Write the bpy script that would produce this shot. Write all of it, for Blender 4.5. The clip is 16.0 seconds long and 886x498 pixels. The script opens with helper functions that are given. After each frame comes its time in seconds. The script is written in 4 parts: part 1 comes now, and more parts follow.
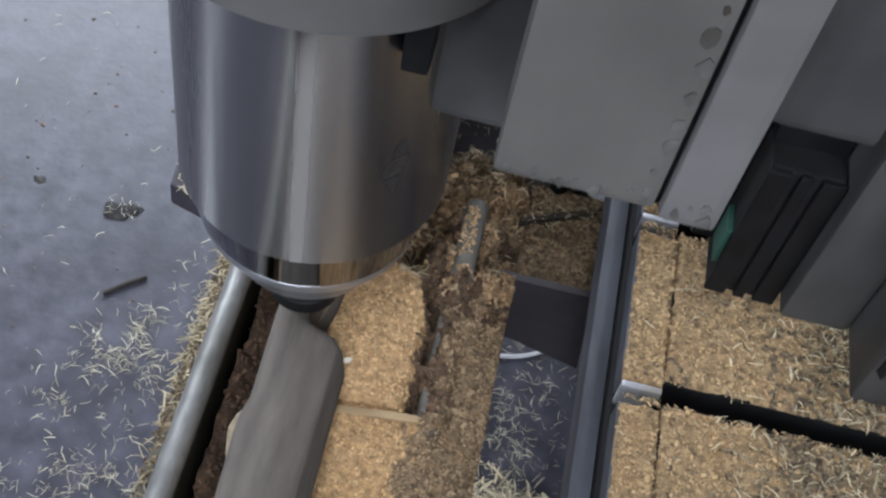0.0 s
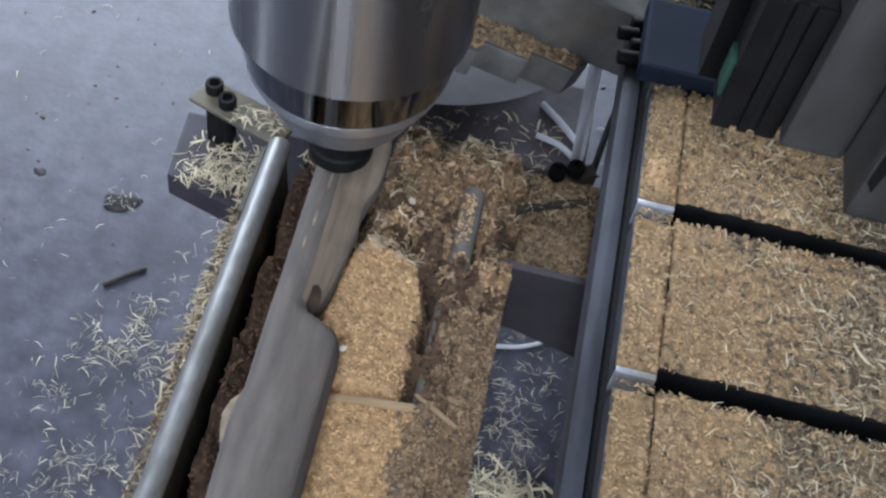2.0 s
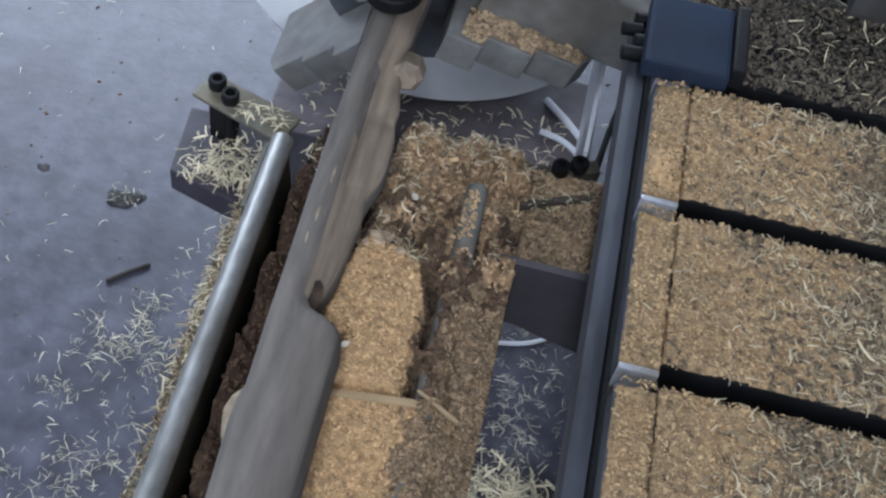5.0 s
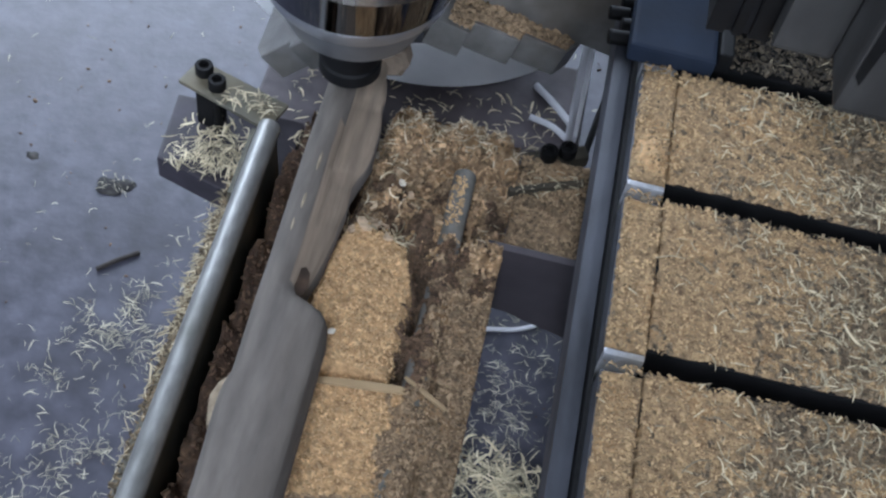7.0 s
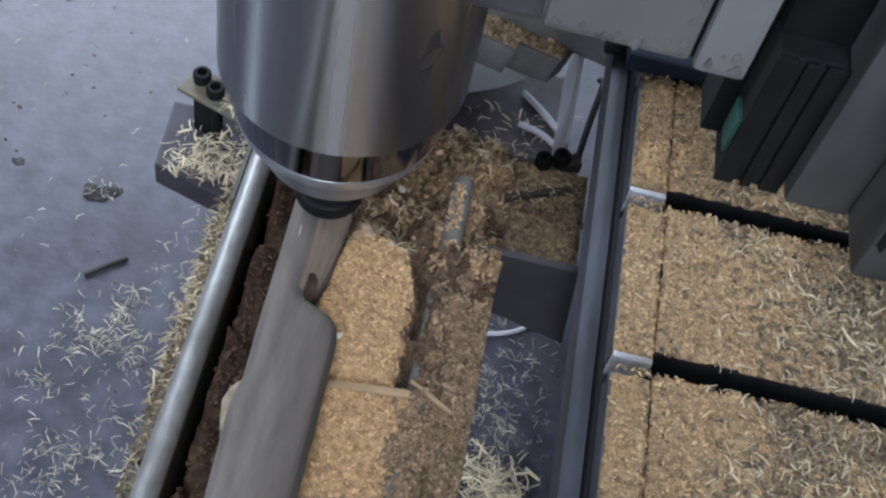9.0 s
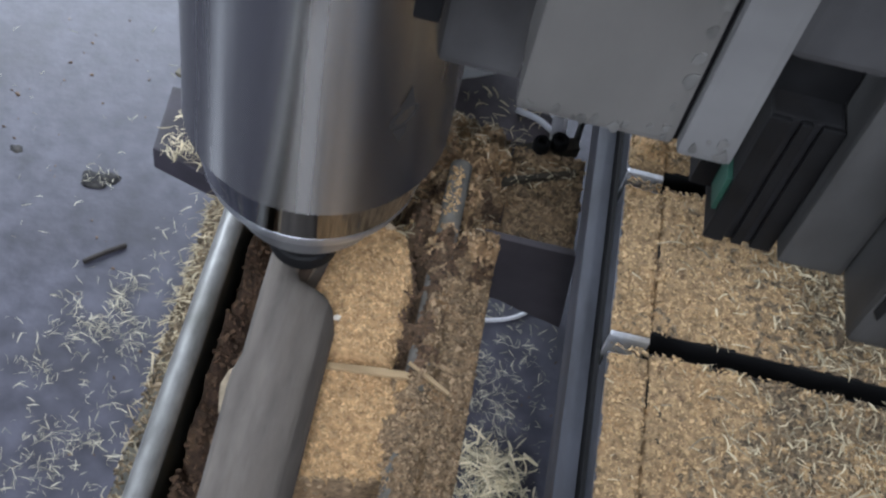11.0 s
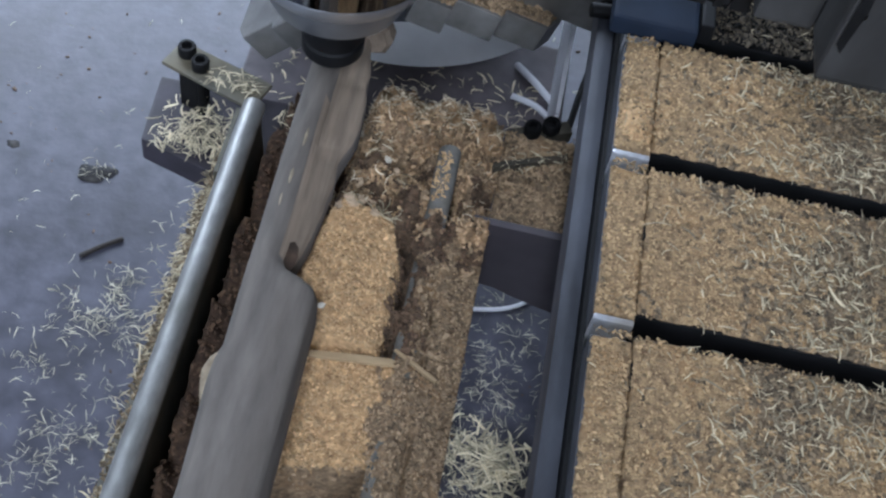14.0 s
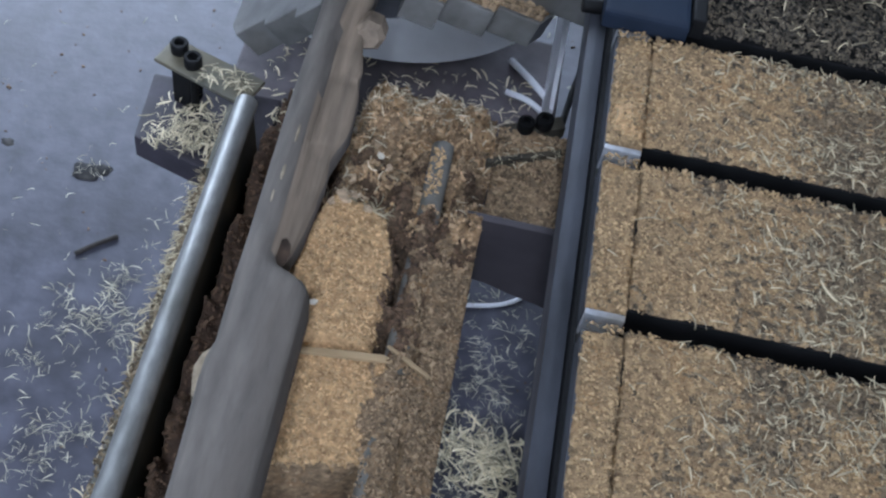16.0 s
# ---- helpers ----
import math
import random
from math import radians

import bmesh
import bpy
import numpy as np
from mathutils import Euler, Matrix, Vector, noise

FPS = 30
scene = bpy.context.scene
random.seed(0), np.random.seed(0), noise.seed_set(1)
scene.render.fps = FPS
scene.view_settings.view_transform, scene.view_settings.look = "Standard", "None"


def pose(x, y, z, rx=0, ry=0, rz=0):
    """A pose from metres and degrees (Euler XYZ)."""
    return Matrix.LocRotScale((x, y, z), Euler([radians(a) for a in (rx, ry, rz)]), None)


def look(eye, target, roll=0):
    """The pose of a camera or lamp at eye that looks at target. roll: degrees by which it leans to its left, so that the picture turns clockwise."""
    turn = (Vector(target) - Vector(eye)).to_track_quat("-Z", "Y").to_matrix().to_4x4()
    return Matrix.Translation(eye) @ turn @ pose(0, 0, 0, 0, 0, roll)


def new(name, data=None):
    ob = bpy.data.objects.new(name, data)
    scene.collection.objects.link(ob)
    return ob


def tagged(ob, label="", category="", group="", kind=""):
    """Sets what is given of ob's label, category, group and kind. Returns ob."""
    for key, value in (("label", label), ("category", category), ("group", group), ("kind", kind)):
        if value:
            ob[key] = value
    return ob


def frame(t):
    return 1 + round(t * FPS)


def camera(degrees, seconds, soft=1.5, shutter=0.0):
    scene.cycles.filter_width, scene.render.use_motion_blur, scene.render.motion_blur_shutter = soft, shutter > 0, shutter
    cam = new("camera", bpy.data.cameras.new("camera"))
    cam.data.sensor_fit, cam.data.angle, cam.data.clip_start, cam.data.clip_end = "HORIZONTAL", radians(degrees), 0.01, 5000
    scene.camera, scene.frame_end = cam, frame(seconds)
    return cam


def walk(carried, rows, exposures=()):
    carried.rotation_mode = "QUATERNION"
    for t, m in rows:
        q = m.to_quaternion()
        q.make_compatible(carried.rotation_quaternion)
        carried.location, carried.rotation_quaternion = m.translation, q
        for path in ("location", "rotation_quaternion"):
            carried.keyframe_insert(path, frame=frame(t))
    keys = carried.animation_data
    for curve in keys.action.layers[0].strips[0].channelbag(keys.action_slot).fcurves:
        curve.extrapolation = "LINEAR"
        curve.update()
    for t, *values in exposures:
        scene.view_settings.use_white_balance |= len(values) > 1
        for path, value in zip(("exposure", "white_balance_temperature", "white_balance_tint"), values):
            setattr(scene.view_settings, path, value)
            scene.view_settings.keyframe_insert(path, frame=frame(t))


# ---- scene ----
cam = camera(40.52, 16.0, soft=2.4, shutter=0.4)
PATH = [
    (0, (0.0210, -0.2313, 0.5016), (0.0189, 0.0053, 0.1791), 13.31),
    (0.5, (0.0223, -0.2316, 0.5004), (0.0194, 0.0046, 0.1777), 13.13),
    (1, (0.0223, -0.2319, 0.5004), (0.0190, 0.0041, 0.1774), 13.05),
    (1.5, (0.0249, -0.2322, 0.5002), (0.0202, 0.0044, 0.1777), 12.68),
    (2, (0.0258, -0.2315, 0.4994), (0.0211, 0.0034, 0.1757), 12.57),
    (2.5, (0.0271, -0.2302, 0.4986), (0.0222, 0.0033, 0.1739), 12.29),
    (3, (0.0267, -0.2304, 0.4986), (0.0217, 0.0034, 0.1740), 12.39),
    (3.5, (0.0248, -0.2311, 0.4987), (0.0194, 0.0025, 0.1740), 12.58),
    (4, (0.0255, -0.2317, 0.4996), (0.0202, 0.0031, 0.1757), 12.61),
    (4.2, (0.0258, -0.2316, 0.4994), (0.0204, 0.0030, 0.1754), 12.58),
    (6.3, (0.0291, -0.2303, 0.4972), (0.0227, 0.0021, 0.1717), 12.23),
    (6.5, (0.0297, -0.2297, 0.4973), (0.0239, 0.0017, 0.1711), 12.25),
    (7, (0.0300, -0.2300, 0.4977), (0.0257, 0.0006, 0.1709), 12.46),
    (7.5, (0.0245, -0.2297, 0.4997), (0.0254, 0.0017, 0.1734), 14.15),
    (8, (0.0198, -0.2334, 0.5009), (0.0251, 0.0002, 0.1762), 14.48),
    (8.2, (0.0164, -0.2352, 0.5013), (0.0240, 0.0001, 0.1780), 14.89),
    (10.3, (0.0149, -0.2373, 0.5016), (0.0260, -0.0054, 0.1758), 15.40),
    (10.5, (0.0160, -0.2392, 0.5012), (0.0272, -0.0058, 0.1765), 15.54),
    (11, (0.0162, -0.2399, 0.5000), (0.0266, -0.0069, 0.1750), 15.23),
    (11.5, (0.0174, -0.2388, 0.4993), (0.0266, -0.0068, 0.1736), 15.03),
    (12, (0.0217, -0.2381, 0.4980), (0.0307, -0.0064, 0.1721), 14.61),
    (12.5, (0.0227, -0.2363, 0.4975), (0.0317, -0.0057, 0.1707), 14.34),
    (13, (0.0243, -0.2363, 0.4969), (0.0322, -0.0058, 0.1701), 13.97),
    (13.5, (0.0268, -0.2374, 0.4960), (0.0330, -0.0067, 0.1694), 13.57),
    (14, (0.0283, -0.2375, 0.4952), (0.0318, -0.0067, 0.1685), 13.10),
    (14.5, (0.0283, -0.2359, 0.4949), (0.0294, -0.0059, 0.1677), 12.87),
    (15, (0.0291, -0.2356, 0.4952), (0.0311, -0.0059, 0.1678), 12.68),
    (15.5, (0.0303, -0.2365, 0.4947), (0.0340, -0.0060, 0.1679), 12.76),
    (16, (0.0306, -0.2372, 0.4951), (0.0344, -0.0072, 0.1678), 12.91),
]
walk(cam, [(t, look(e, g, r)) for t, e, g, r in PATH], [(0, 0.20, 7050, 11), (1.0, 0.20, 6850, 11), (2.0, 0.20, 6600, 11), (3.5, 0.12, 6480, 10), (7.5, 0.13, 6400, 10), (9.0, 0.16, 6600, 11), (10.3, 0.16, 6900, 11), (11.5, 0.17, 6700, 11), (13.0, 0.12, 6400, 10), (14.5, 0.06, 6250, 10), (16.0, 0.02, 6120, 10)])

# ---- light: lamps at the assumed, unseen openings of a workshop ----
world = bpy.data.worlds.new("world")
scene.world = world
world.use_nodes = True
wn = world.node_tree
sky = wn.nodes.new("ShaderNodeTexSky")
sky.sky_type = "NISHITA"
sky.sun_disc = False
sky.sun_elevation, sky.sun_rotation = radians(45), radians(-40)
wn.nodes["Background"].inputs[1].default_value = 0.10
wn.links.new(sky.outputs[0], wn.nodes["Background"].inputs[0])


def area_lamp(name, at, to, w, h, watts, color):
    d = bpy.data.lights.new(name, "AREA")
    d.shape, d.size, d.size_y, d.energy, d.color = "RECTANGLE", w, h, watts, color
    ob = new(name, d)
    ob.matrix_world = look(at, to)
    return ob


area_lamp("doorway_light", (-1.0, 2.46, 1.3), (-0.3, 0.0, 0.2), 2.7, 2.2, 148, (0.71, 0.825, 1.0))
area_lamp("side_window_light", (-2.46, -1.39, 1.2), (0.0, -0.1, 0.2), 0.26, 1.9, 38, (0.70, 0.82, 1.0))
area_lamp("window_light", (1.0, -2.46, 1.6), (0.0, 0.0, 0.2), 1.4, 1.4, 54, (0.74, 0.835, 1.0))
# Added overhead lamp: lifts the rear plate and puts a centre streak on the spindle.
area_lamp("added_roof_lamp", (-0.1, -1.1, 2.66), (-0.02, 0.0, 0.2), 0.26, 1.6, 66, (0.75, 0.84, 1.0))
scene.view_settings.exposure = 0.0


# ---- materials ----
def material(name, color, rough=0.6, metal=0.0, vary=0.25, scale=60.0, bump=0.15, bump_scale=400.0, dark=None, spots=0.0, spot_color=(0.1, 0.08, 0.06), stretch=(1, 1, 1), per_piece=0.0, bump_dist=0.0006, turned="", gloss=0.5):
    m = bpy.data.materials.new(name)
    m.use_nodes = True
    nt = m.node_tree
    b = nt.nodes["Principled BSDF"]
    co = nt.nodes.new("ShaderNodeTexCoord")
    mp = nt.nodes.new("ShaderNodeMapping")
    mp.inputs["Scale"].default_value = stretch
    nt.links.new(co.outputs["Object"], mp.inputs[0])
    n1 = nt.nodes.new("ShaderNodeTexNoise")
    n1.inputs["Scale"].default_value, n1.inputs["Detail"].default_value = scale, 6
    nt.links.new(mp.outputs[0], n1.inputs[0])
    ramp = nt.nodes.new("ShaderNodeValToRGB")
    lo = dark or tuple(c * (1 - vary) for c in color)
    hi = tuple(min(1, c * (1 + vary)) for c in color)
    ramp.color_ramp.elements[0].position, ramp.color_ramp.elements[1].position = 0.3, 0.7
    ramp.color_ramp.elements[0].color, ramp.color_ramp.elements[1].color = (*lo, 1), (*hi, 1)
    nt.links.new(n1.outputs[0], ramp.inputs[0])
    out = ramp.outputs[0]
    if spots:
        n3 = nt.nodes.new("ShaderNodeTexNoise")
        n3.inputs["Scale"].default_value, n3.inputs["Detail"].default_value = scale * 0.23, 8
        nt.links.new(mp.outputs[0], n3.inputs[0])
        r3 = nt.nodes.new("ShaderNodeValToRGB")
        r3.color_ramp.elements[0].position, r3.color_ramp.elements[1].position = 0.5, 0.72
        r3.color_ramp.elements[1].color = (spots, spots, spots, 1)
        r3.color_ramp.elements[0].color = (0, 0, 0, 1)
        nt.links.new(n3.outputs[0], r3.inputs[0])
        mx = nt.nodes.new("ShaderNodeMixRGB")
        nt.links.new(r3.outputs[0], mx.inputs[0])
        nt.links.new(out, mx.inputs[1])
        mx.inputs[2].default_value = (*spot_color, 1)
        out = mx.outputs[0]
    if per_piece:
        geo = nt.nodes.new("ShaderNodeNewGeometry")
        hsv = nt.nodes.new("ShaderNodeHueSaturation")
        mr = nt.nodes.new("ShaderNodeMapRange")
        mr.inputs[3].default_value, mr.inputs[4].default_value = 1 - per_piece, 1 + per_piece
        nt.links.new(geo.outputs["Random Per Island"], mr.inputs[0])
        nt.links.new(mr.outputs[0], hsv.inputs["Value"])
        nt.links.new(out, hsv.inputs["Color"])
        out = hsv.outputs[0]
    nt.links.new(out, b.inputs["Base Color"])
    n2 = nt.nodes.new("ShaderNodeTexNoise")
    n2.inputs["Scale"].default_value, n2.inputs["Detail"].default_value = bump_scale, 5
    nt.links.new(mp.outputs[0], n2.inputs[0])
    bp = nt.nodes.new("ShaderNodeBump")
    bp.inputs["Strength"].default_value, bp.inputs["Distance"].default_value = bump, bump_dist
    nt.links.new(n2.outputs[0], bp.inputs["Height"])
    nt.links.new(bp.outputs[0], b.inputs["Normal"])
    rr = nt.nodes.new("ShaderNodeMapRange")
    rr.inputs[3].default_value, rr.inputs[4].default_value = max(0.03, rough - 0.1 * min(1, rough / 0.3)), min(1, rough + 0.1 * min(1, rough / 0.3))
    nt.links.new(n1.outputs[0], rr.inputs[0])
    nt.links.new(rr.outputs[0], b.inputs["Roughness"])
    b.inputs["Metallic"].default_value = metal
    b.inputs["Specular IOR Level"].default_value = gloss
    if turned:
        tg = nt.nodes.new("ShaderNodeTangent")
        tg.direction_type, tg.axis = "RADIAL", turned
        nt.links.new(tg.outputs[0], b.inputs["Tangent"])
        b.inputs["Anisotropic"].default_value = 1.0
        b.inputs["Anisotropic Rotation"].default_value = 0.25
    return m


CONCRETE = material("concrete", (0.067, 0.067, 0.088), 0.36, vary=0.35, scale=85, bump=0.25, bump_scale=240, spots=0.85, spot_color=(0.038, 0.037, 0.048))
PLASTER = material("plaster", (0.22, 0.215, 0.21), 0.9, vary=0.08, scale=3, bump=0.2, bump_scale=60)
# Base colour carries upright streaks that imitate reflections on the brushed body.
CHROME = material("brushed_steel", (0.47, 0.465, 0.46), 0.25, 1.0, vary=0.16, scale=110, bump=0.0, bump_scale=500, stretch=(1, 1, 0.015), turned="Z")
SATIN = material("satin_steel", (0.26, 0.27, 0.285), 0.38, 0.7, vary=0.12, scale=90, bump=0.02)
POLISHED = material("polished_steel", (0.20, 0.205, 0.22), 0.07, 1.0, vary=0.1, scale=60, bump=0.0, stretch=(1, 1, 0.05))
BRIGHT_RING = material("bright_ring", (0.50, 0.52, 0.55), 0.3, 0.85, vary=0.08, scale=90, bump=0.01)
DULL_STEEL = material("dull_steel", (0.072, 0.076, 0.088), 0.5, 0.4, vary=0.35, scale=110, bump=0.12, spots=0.6, spot_color=(0.04, 0.038, 0.036))
ROD_STEEL = material("rod_steel", (0.30, 0.30, 0.29), 0.36, 0.6, vary=0.2, scale=350, bump=0.15, bump_scale=900, spots=0.8, spot_color=(0.19, 0.185, 0.165), stretch=(1, 0.4, 1))
RAIL = material("dark_blue_grey_steel", (0.046, 0.049, 0.060), 0.55, 0.1, vary=0.45, scale=130, bump=0.2, spots=0.7, spot_color=(0.026, 0.026, 0.030), stretch=(1, 0.3, 1), gloss=0.35)
CHUCK_STEEL = material("turned_steel", (0.80, 0.81, 0.83), 0.36, 0.2, vary=0.06, scale=70, bump=0.02, turned="Y")
JAW_STEEL = material("jaw_steel", (0.235, 0.23, 0.222), 0.45, 0.4, vary=0.3, scale=90, bump=0.15, spots=0.7, spot_color=(0.165, 0.135, 0.098))
PLATE_GREY = material("dirty_grey_plate", (0.105, 0.103, 0.10), 0.6, 0.15, vary=0.25, scale=25, bump=0.1, spots=0.8, spot_color=(0.05, 0.044, 0.036))
PLATE_FRONT = material("dirty_front_plate", (0.112, 0.105, 0.097), 0.65, 0.1, vary=0.16, scale=60, bump=0.15, spots=0.5, spot_color=(0.080, 0.072, 0.063), stretch=(1, 1, 0.6))
PLATE_LIGHT = material("light_grey_plate", (0.140, 0.137, 0.135), 0.6, 0.1, vary=0.14, scale=90, bump=0.12, spots=0.6, spot_color=(0.105, 0.101, 0.096), stretch=(0.4, 1, 1))
PLATE_EAR = material("dark_grey_casting", (0.044, 0.043, 0.044), 0.6, 0.1, vary=0.3, scale=70, bump=0.2, spots=0.7, spot_color=(0.030, 0.028, 0.027))
PLATE_EDGE = material("grimy_plate_edge", (0.10, 0.096, 0.09), 0.7, 0.05, vary=0.4, scale=170, bump=0.3, spots=1.0, spot_color=(0.030, 0.024, 0.017))
PURPLE = material("purple_grey_paint", (0.074, 0.064, 0.074), 0.5, vary=0.25, scale=60, bump=0.1, spots=0.4, spot_color=(0.105, 0.088, 0.078))
DARK_PURPLE = material("dark_purple_paint", (0.036, 0.031, 0.041), 0.6, vary=0.4, scale=90, bump=0.15, spots=0.5, spot_color=(0.055, 0.046, 0.040))
PLATE_DARK = material("dark_oily_plate", (0.052, 0.051, 0.050), 0.55, 0.05, vary=0.3, scale=70, bump=0.2, spots=1.0, spot_color=(0.012, 0.011, 0.010), stretch=(1, 1, 0.5), gloss=0.3)
BLUE_STEEL = material("blue_grey_paint", (0.010, 0.017, 0.032), 0.7, vary=0.3, scale=60, bump=0.1, spots=0.5, spot_color=(0.02, 0.022, 0.028), gloss=0.15)
DIRTY_BAR = material("grimy_flat_steel", (0.075, 0.066, 0.05), 0.75, 0.2, vary=0.35, scale=150, bump=0.3, spots=0.6, spot_color=(0.15, 0.10, 0.055))
BLACK = material("black_oxide", (0.006, 0.006, 0.0065), 0.6, 0.0, vary=0.3, scale=150, bump=0.1, gloss=0.2)
RUBBER = material("black_rubber", (0.02, 0.02, 0.02), 0.7, vary=0.3, scale=150)
SLOT = material("dark_slot", (0.009, 0.009, 0.010), 0.7, vary=0.4, scale=120, bump=0.2, spots=0.4, spot_color=(0.025, 0.021, 0.017), gloss=0.2)
GALV = material("dusty_flat_steel", (0.135, 0.13, 0.105), 0.6, 0.4, vary=0.3, scale=130, bump=0.15, spots=0.6, spot_color=(0.19, 0.15, 0.085))
ALU = material("dusty_aluminium", (0.30, 0.30, 0.31), 0.5, 0.6, vary=0.15, scale=90, bump=0.1, spots=0.5, spot_color=(0.22, 0.18, 0.12))
DUSTY_ROD = material("dusty_rod", (0.17, 0.162, 0.145), 0.8, 0.1, vary=0.3, scale=200, bump=0.2, spots=0.6, spot_color=(0.13, 0.10, 0.065))
GRIME = material("grimy_aluminium", (0.060, 0.042, 0.030), 0.9, vary=0.5, scale=260, bump=0.9, bump_scale=500, spots=0.6, spot_color=(0.11, 0.068, 0.036), bump_dist=0.002)
WHITE = material("white_plastic", (0.72, 0.72, 0.76), 0.4, vary=0.08, scale=60, bump=0.05)
WHITE_METAL = material("bright_milled_aluminium", (0.55, 0.56, 0.59), 0.35, 0.6, vary=0.3, scale=220, bump=0.1, spots=0.6, spot_color=(0.3, 0.25, 0.18))
GREEN = material("green_paint", (0.008, 0.05, 0.034), 0.6, vary=0.3)
DUST = material("sawdust", (0.48, 0.305, 0.152), 0.95, vary=0.4, scale=420, bump=0.9, bump_scale=1100, dark=(0.24, 0.145, 0.07), spots=0.5, spot_color=(0.50, 0.30, 0.145), bump_dist=0.001)
BOARD_DUST = material("grey_sawdust", (0.160, 0.114, 0.068), 0.95, vary=0.5, scale=300, bump=1.0, bump_scale=800, dark=(0.062, 0.045, 0.029), spots=0.7, spot_color=(0.22, 0.145, 0.075), bump_dist=0.0022)
STRIP_DUST = material("tan_sawdust", (0.305, 0.207, 0.108), 0.95, vary=0.45, scale=380, bump=1.0, bump_scale=900, dark=(0.13, 0.080, 0.042), spots=0.6, spot_color=(0.36, 0.205, 0.085), bump_dist=0.0016)
STRIP_GRAIN = material("tan_sawdust_grain", (0.330, 0.224, 0.118), 0.9, vary=0.15, scale=300, per_piece=0.6)
FLOOR_CURL = material("dull_shaving", (0.50, 0.46, 0.35), 0.8, vary=0.15, scale=400, per_piece=0.5)
BOARD_GRAIN = material("grey_sawdust_grain", (0.162, 0.119, 0.072), 0.9, vary=0.15, scale=300, per_piece=0.75)
BOARD_CURL = material("dusty_shaving", (0.44, 0.37, 0.245), 0.8, vary=0.15, scale=400, per_piece=0.6)
DUST_FAR = material("torn_sawdust", (0.37, 0.238, 0.132), 0.95, vary=0.5, scale=300, bump=1.0, bump_scale=800, dark=(0.13, 0.084, 0.050), spots=0.6, spot_color=(0.46, 0.27, 0.12), bump_dist=0.002)
FAR_GRAIN = material("pale_grain", (0.43, 0.29, 0.166), 0.9, vary=0.15, scale=300, per_piece=0.65)
DUSTY_PLATE = material("dusty_dark_plate", (0.105, 0.090, 0.098), 0.7, vary=0.35, scale=80, bump=0.15, spots=0.6, spot_color=(0.075, 0.058, 0.052))
DUST_MID = material("dirty_sawdust", (0.27, 0.185, 0.108), 0.95, vary=0.45, scale=420, bump=0.9, bump_scale=1000, dark=(0.10, 0.064, 0.036), spots=0.6, spot_color=(0.35, 0.20, 0.09), bump_dist=0.0014)
# Shade of the hollow beside the packed block, put into the dust's colour.
DUST_DEEP = material("shaded_brown_sawdust", (0.14, 0.092, 0.055), 0.95, vary=0.45, scale=420, bump=0.9, bump_scale=1000, dark=(0.05, 0.032, 0.02), spots=0.5, spot_color=(0.2, 0.125, 0.068), bump_dist=0.0014)
# Dirty dust of the far board, with the gantry's shade painted in.
BOARD_SHADED = material("shaded_dirty_dust", (0.040, 0.031, 0.022), 0.95, vary=0.5, scale=300, bump=1.0, bump_scale=800, dark=(0.012, 0.010, 0.008), spots=0.7, spot_color=(0.065, 0.047, 0.029), bump_dist=0.0022)
BOARD_SHADED_GRAIN = material("shaded_dirty_grain", (0.070, 0.055, 0.037), 0.9, vary=0.15, scale=300, per_piece=0.9)
GRAIN_MID = material("dirty_grain", (0.29, 0.203, 0.122), 0.9, vary=0.15, scale=300, per_piece=0.6)
# Damp brown dust, its colour darkened for the shade in the trough.
DUST_DARK = material("shaded_damp_sawdust", (0.078, 0.046, 0.030), 0.95, vary=0.4, scale=420, bump=0.9, bump_scale=1000, spots=0.4, spot_color=(0.20, 0.12, 0.06), bump_dist=0.001)
GRAIN = material("sawdust_grain", (0.53, 0.353, 0.185), 0.9, vary=0.15, scale=300, per_piece=0.4)
GRAIN_DARK = material("brown_grain", (0.12, 0.073, 0.044), 0.9, vary=0.15, scale=300, per_piece=0.55)
CURL = material("wood_shaving", (0.58, 0.505, 0.35), 0.75, vary=0.15, scale=400, per_piece=0.45)
WOOD = material("raw_wood", (0.122, 0.105, 0.091), 0.95, vary=0.3, scale=190, bump=0.8, bump_scale=420, stretch=(1, 0.22, 1), spots=0.85, spot_color=(0.078, 0.063, 0.050))
WOOD_FRESH = material("fresh_cut_wood", (0.235, 0.180, 0.132), 0.95, vary=0.4, scale=230, bump=0.7, bump_scale=520, stretch=(1, 0.09, 1), spots=0.8, spot_color=(0.125, 0.086, 0.058))
PALE_CHIP = material("pale_chip", (0.72, 0.66, 0.55), 0.8, vary=0.12, scale=300)
SPLINT = material("splinter_wood", (0.40, 0.285, 0.16), 0.85, vary=0.3, scale=160, bump=0.4, bump_scale=500, stretch=(0.2, 1, 1), spots=0.5, spot_color=(0.28, 0.18, 0.09))
TORN = material("torn_wood", (0.27, 0.215, 0.15), 0.95, vary=0.35, scale=300, bump=0.8, bump_scale=600)
TORN_PALE = material("torn_pale_wood", (0.50, 0.37, 0.245), 0.9, vary=0.35, scale=350, bump=0.7, bump_scale=700, spots=0.6, spot_color=(0.30, 0.20, 0.12))
# Shaving colour raised to offset weak light at the heap's end and rear plate.
FAR_CURL = material("brightened_shaving", (0.72, 0.61, 0.43), 0.75, vary=0.15, scale=400, per_piece=0.4)
CLOD = material("dark_dirt", (0.030, 0.029, 0.030), 0.95, vary=0.5, scale=500, bump=0.6, spots=0.6, spot_color=(0.12, 0.11, 0.10))
BARK = material("dark_twig", (0.040, 0.034, 0.031), 0.9, vary=0.4, scale=200, bump=0.5)
SCORCH = material("scorched_wood", (0.055, 0.034, 0.022), 0.95, vary=0.5, scale=300, bump=0.5)
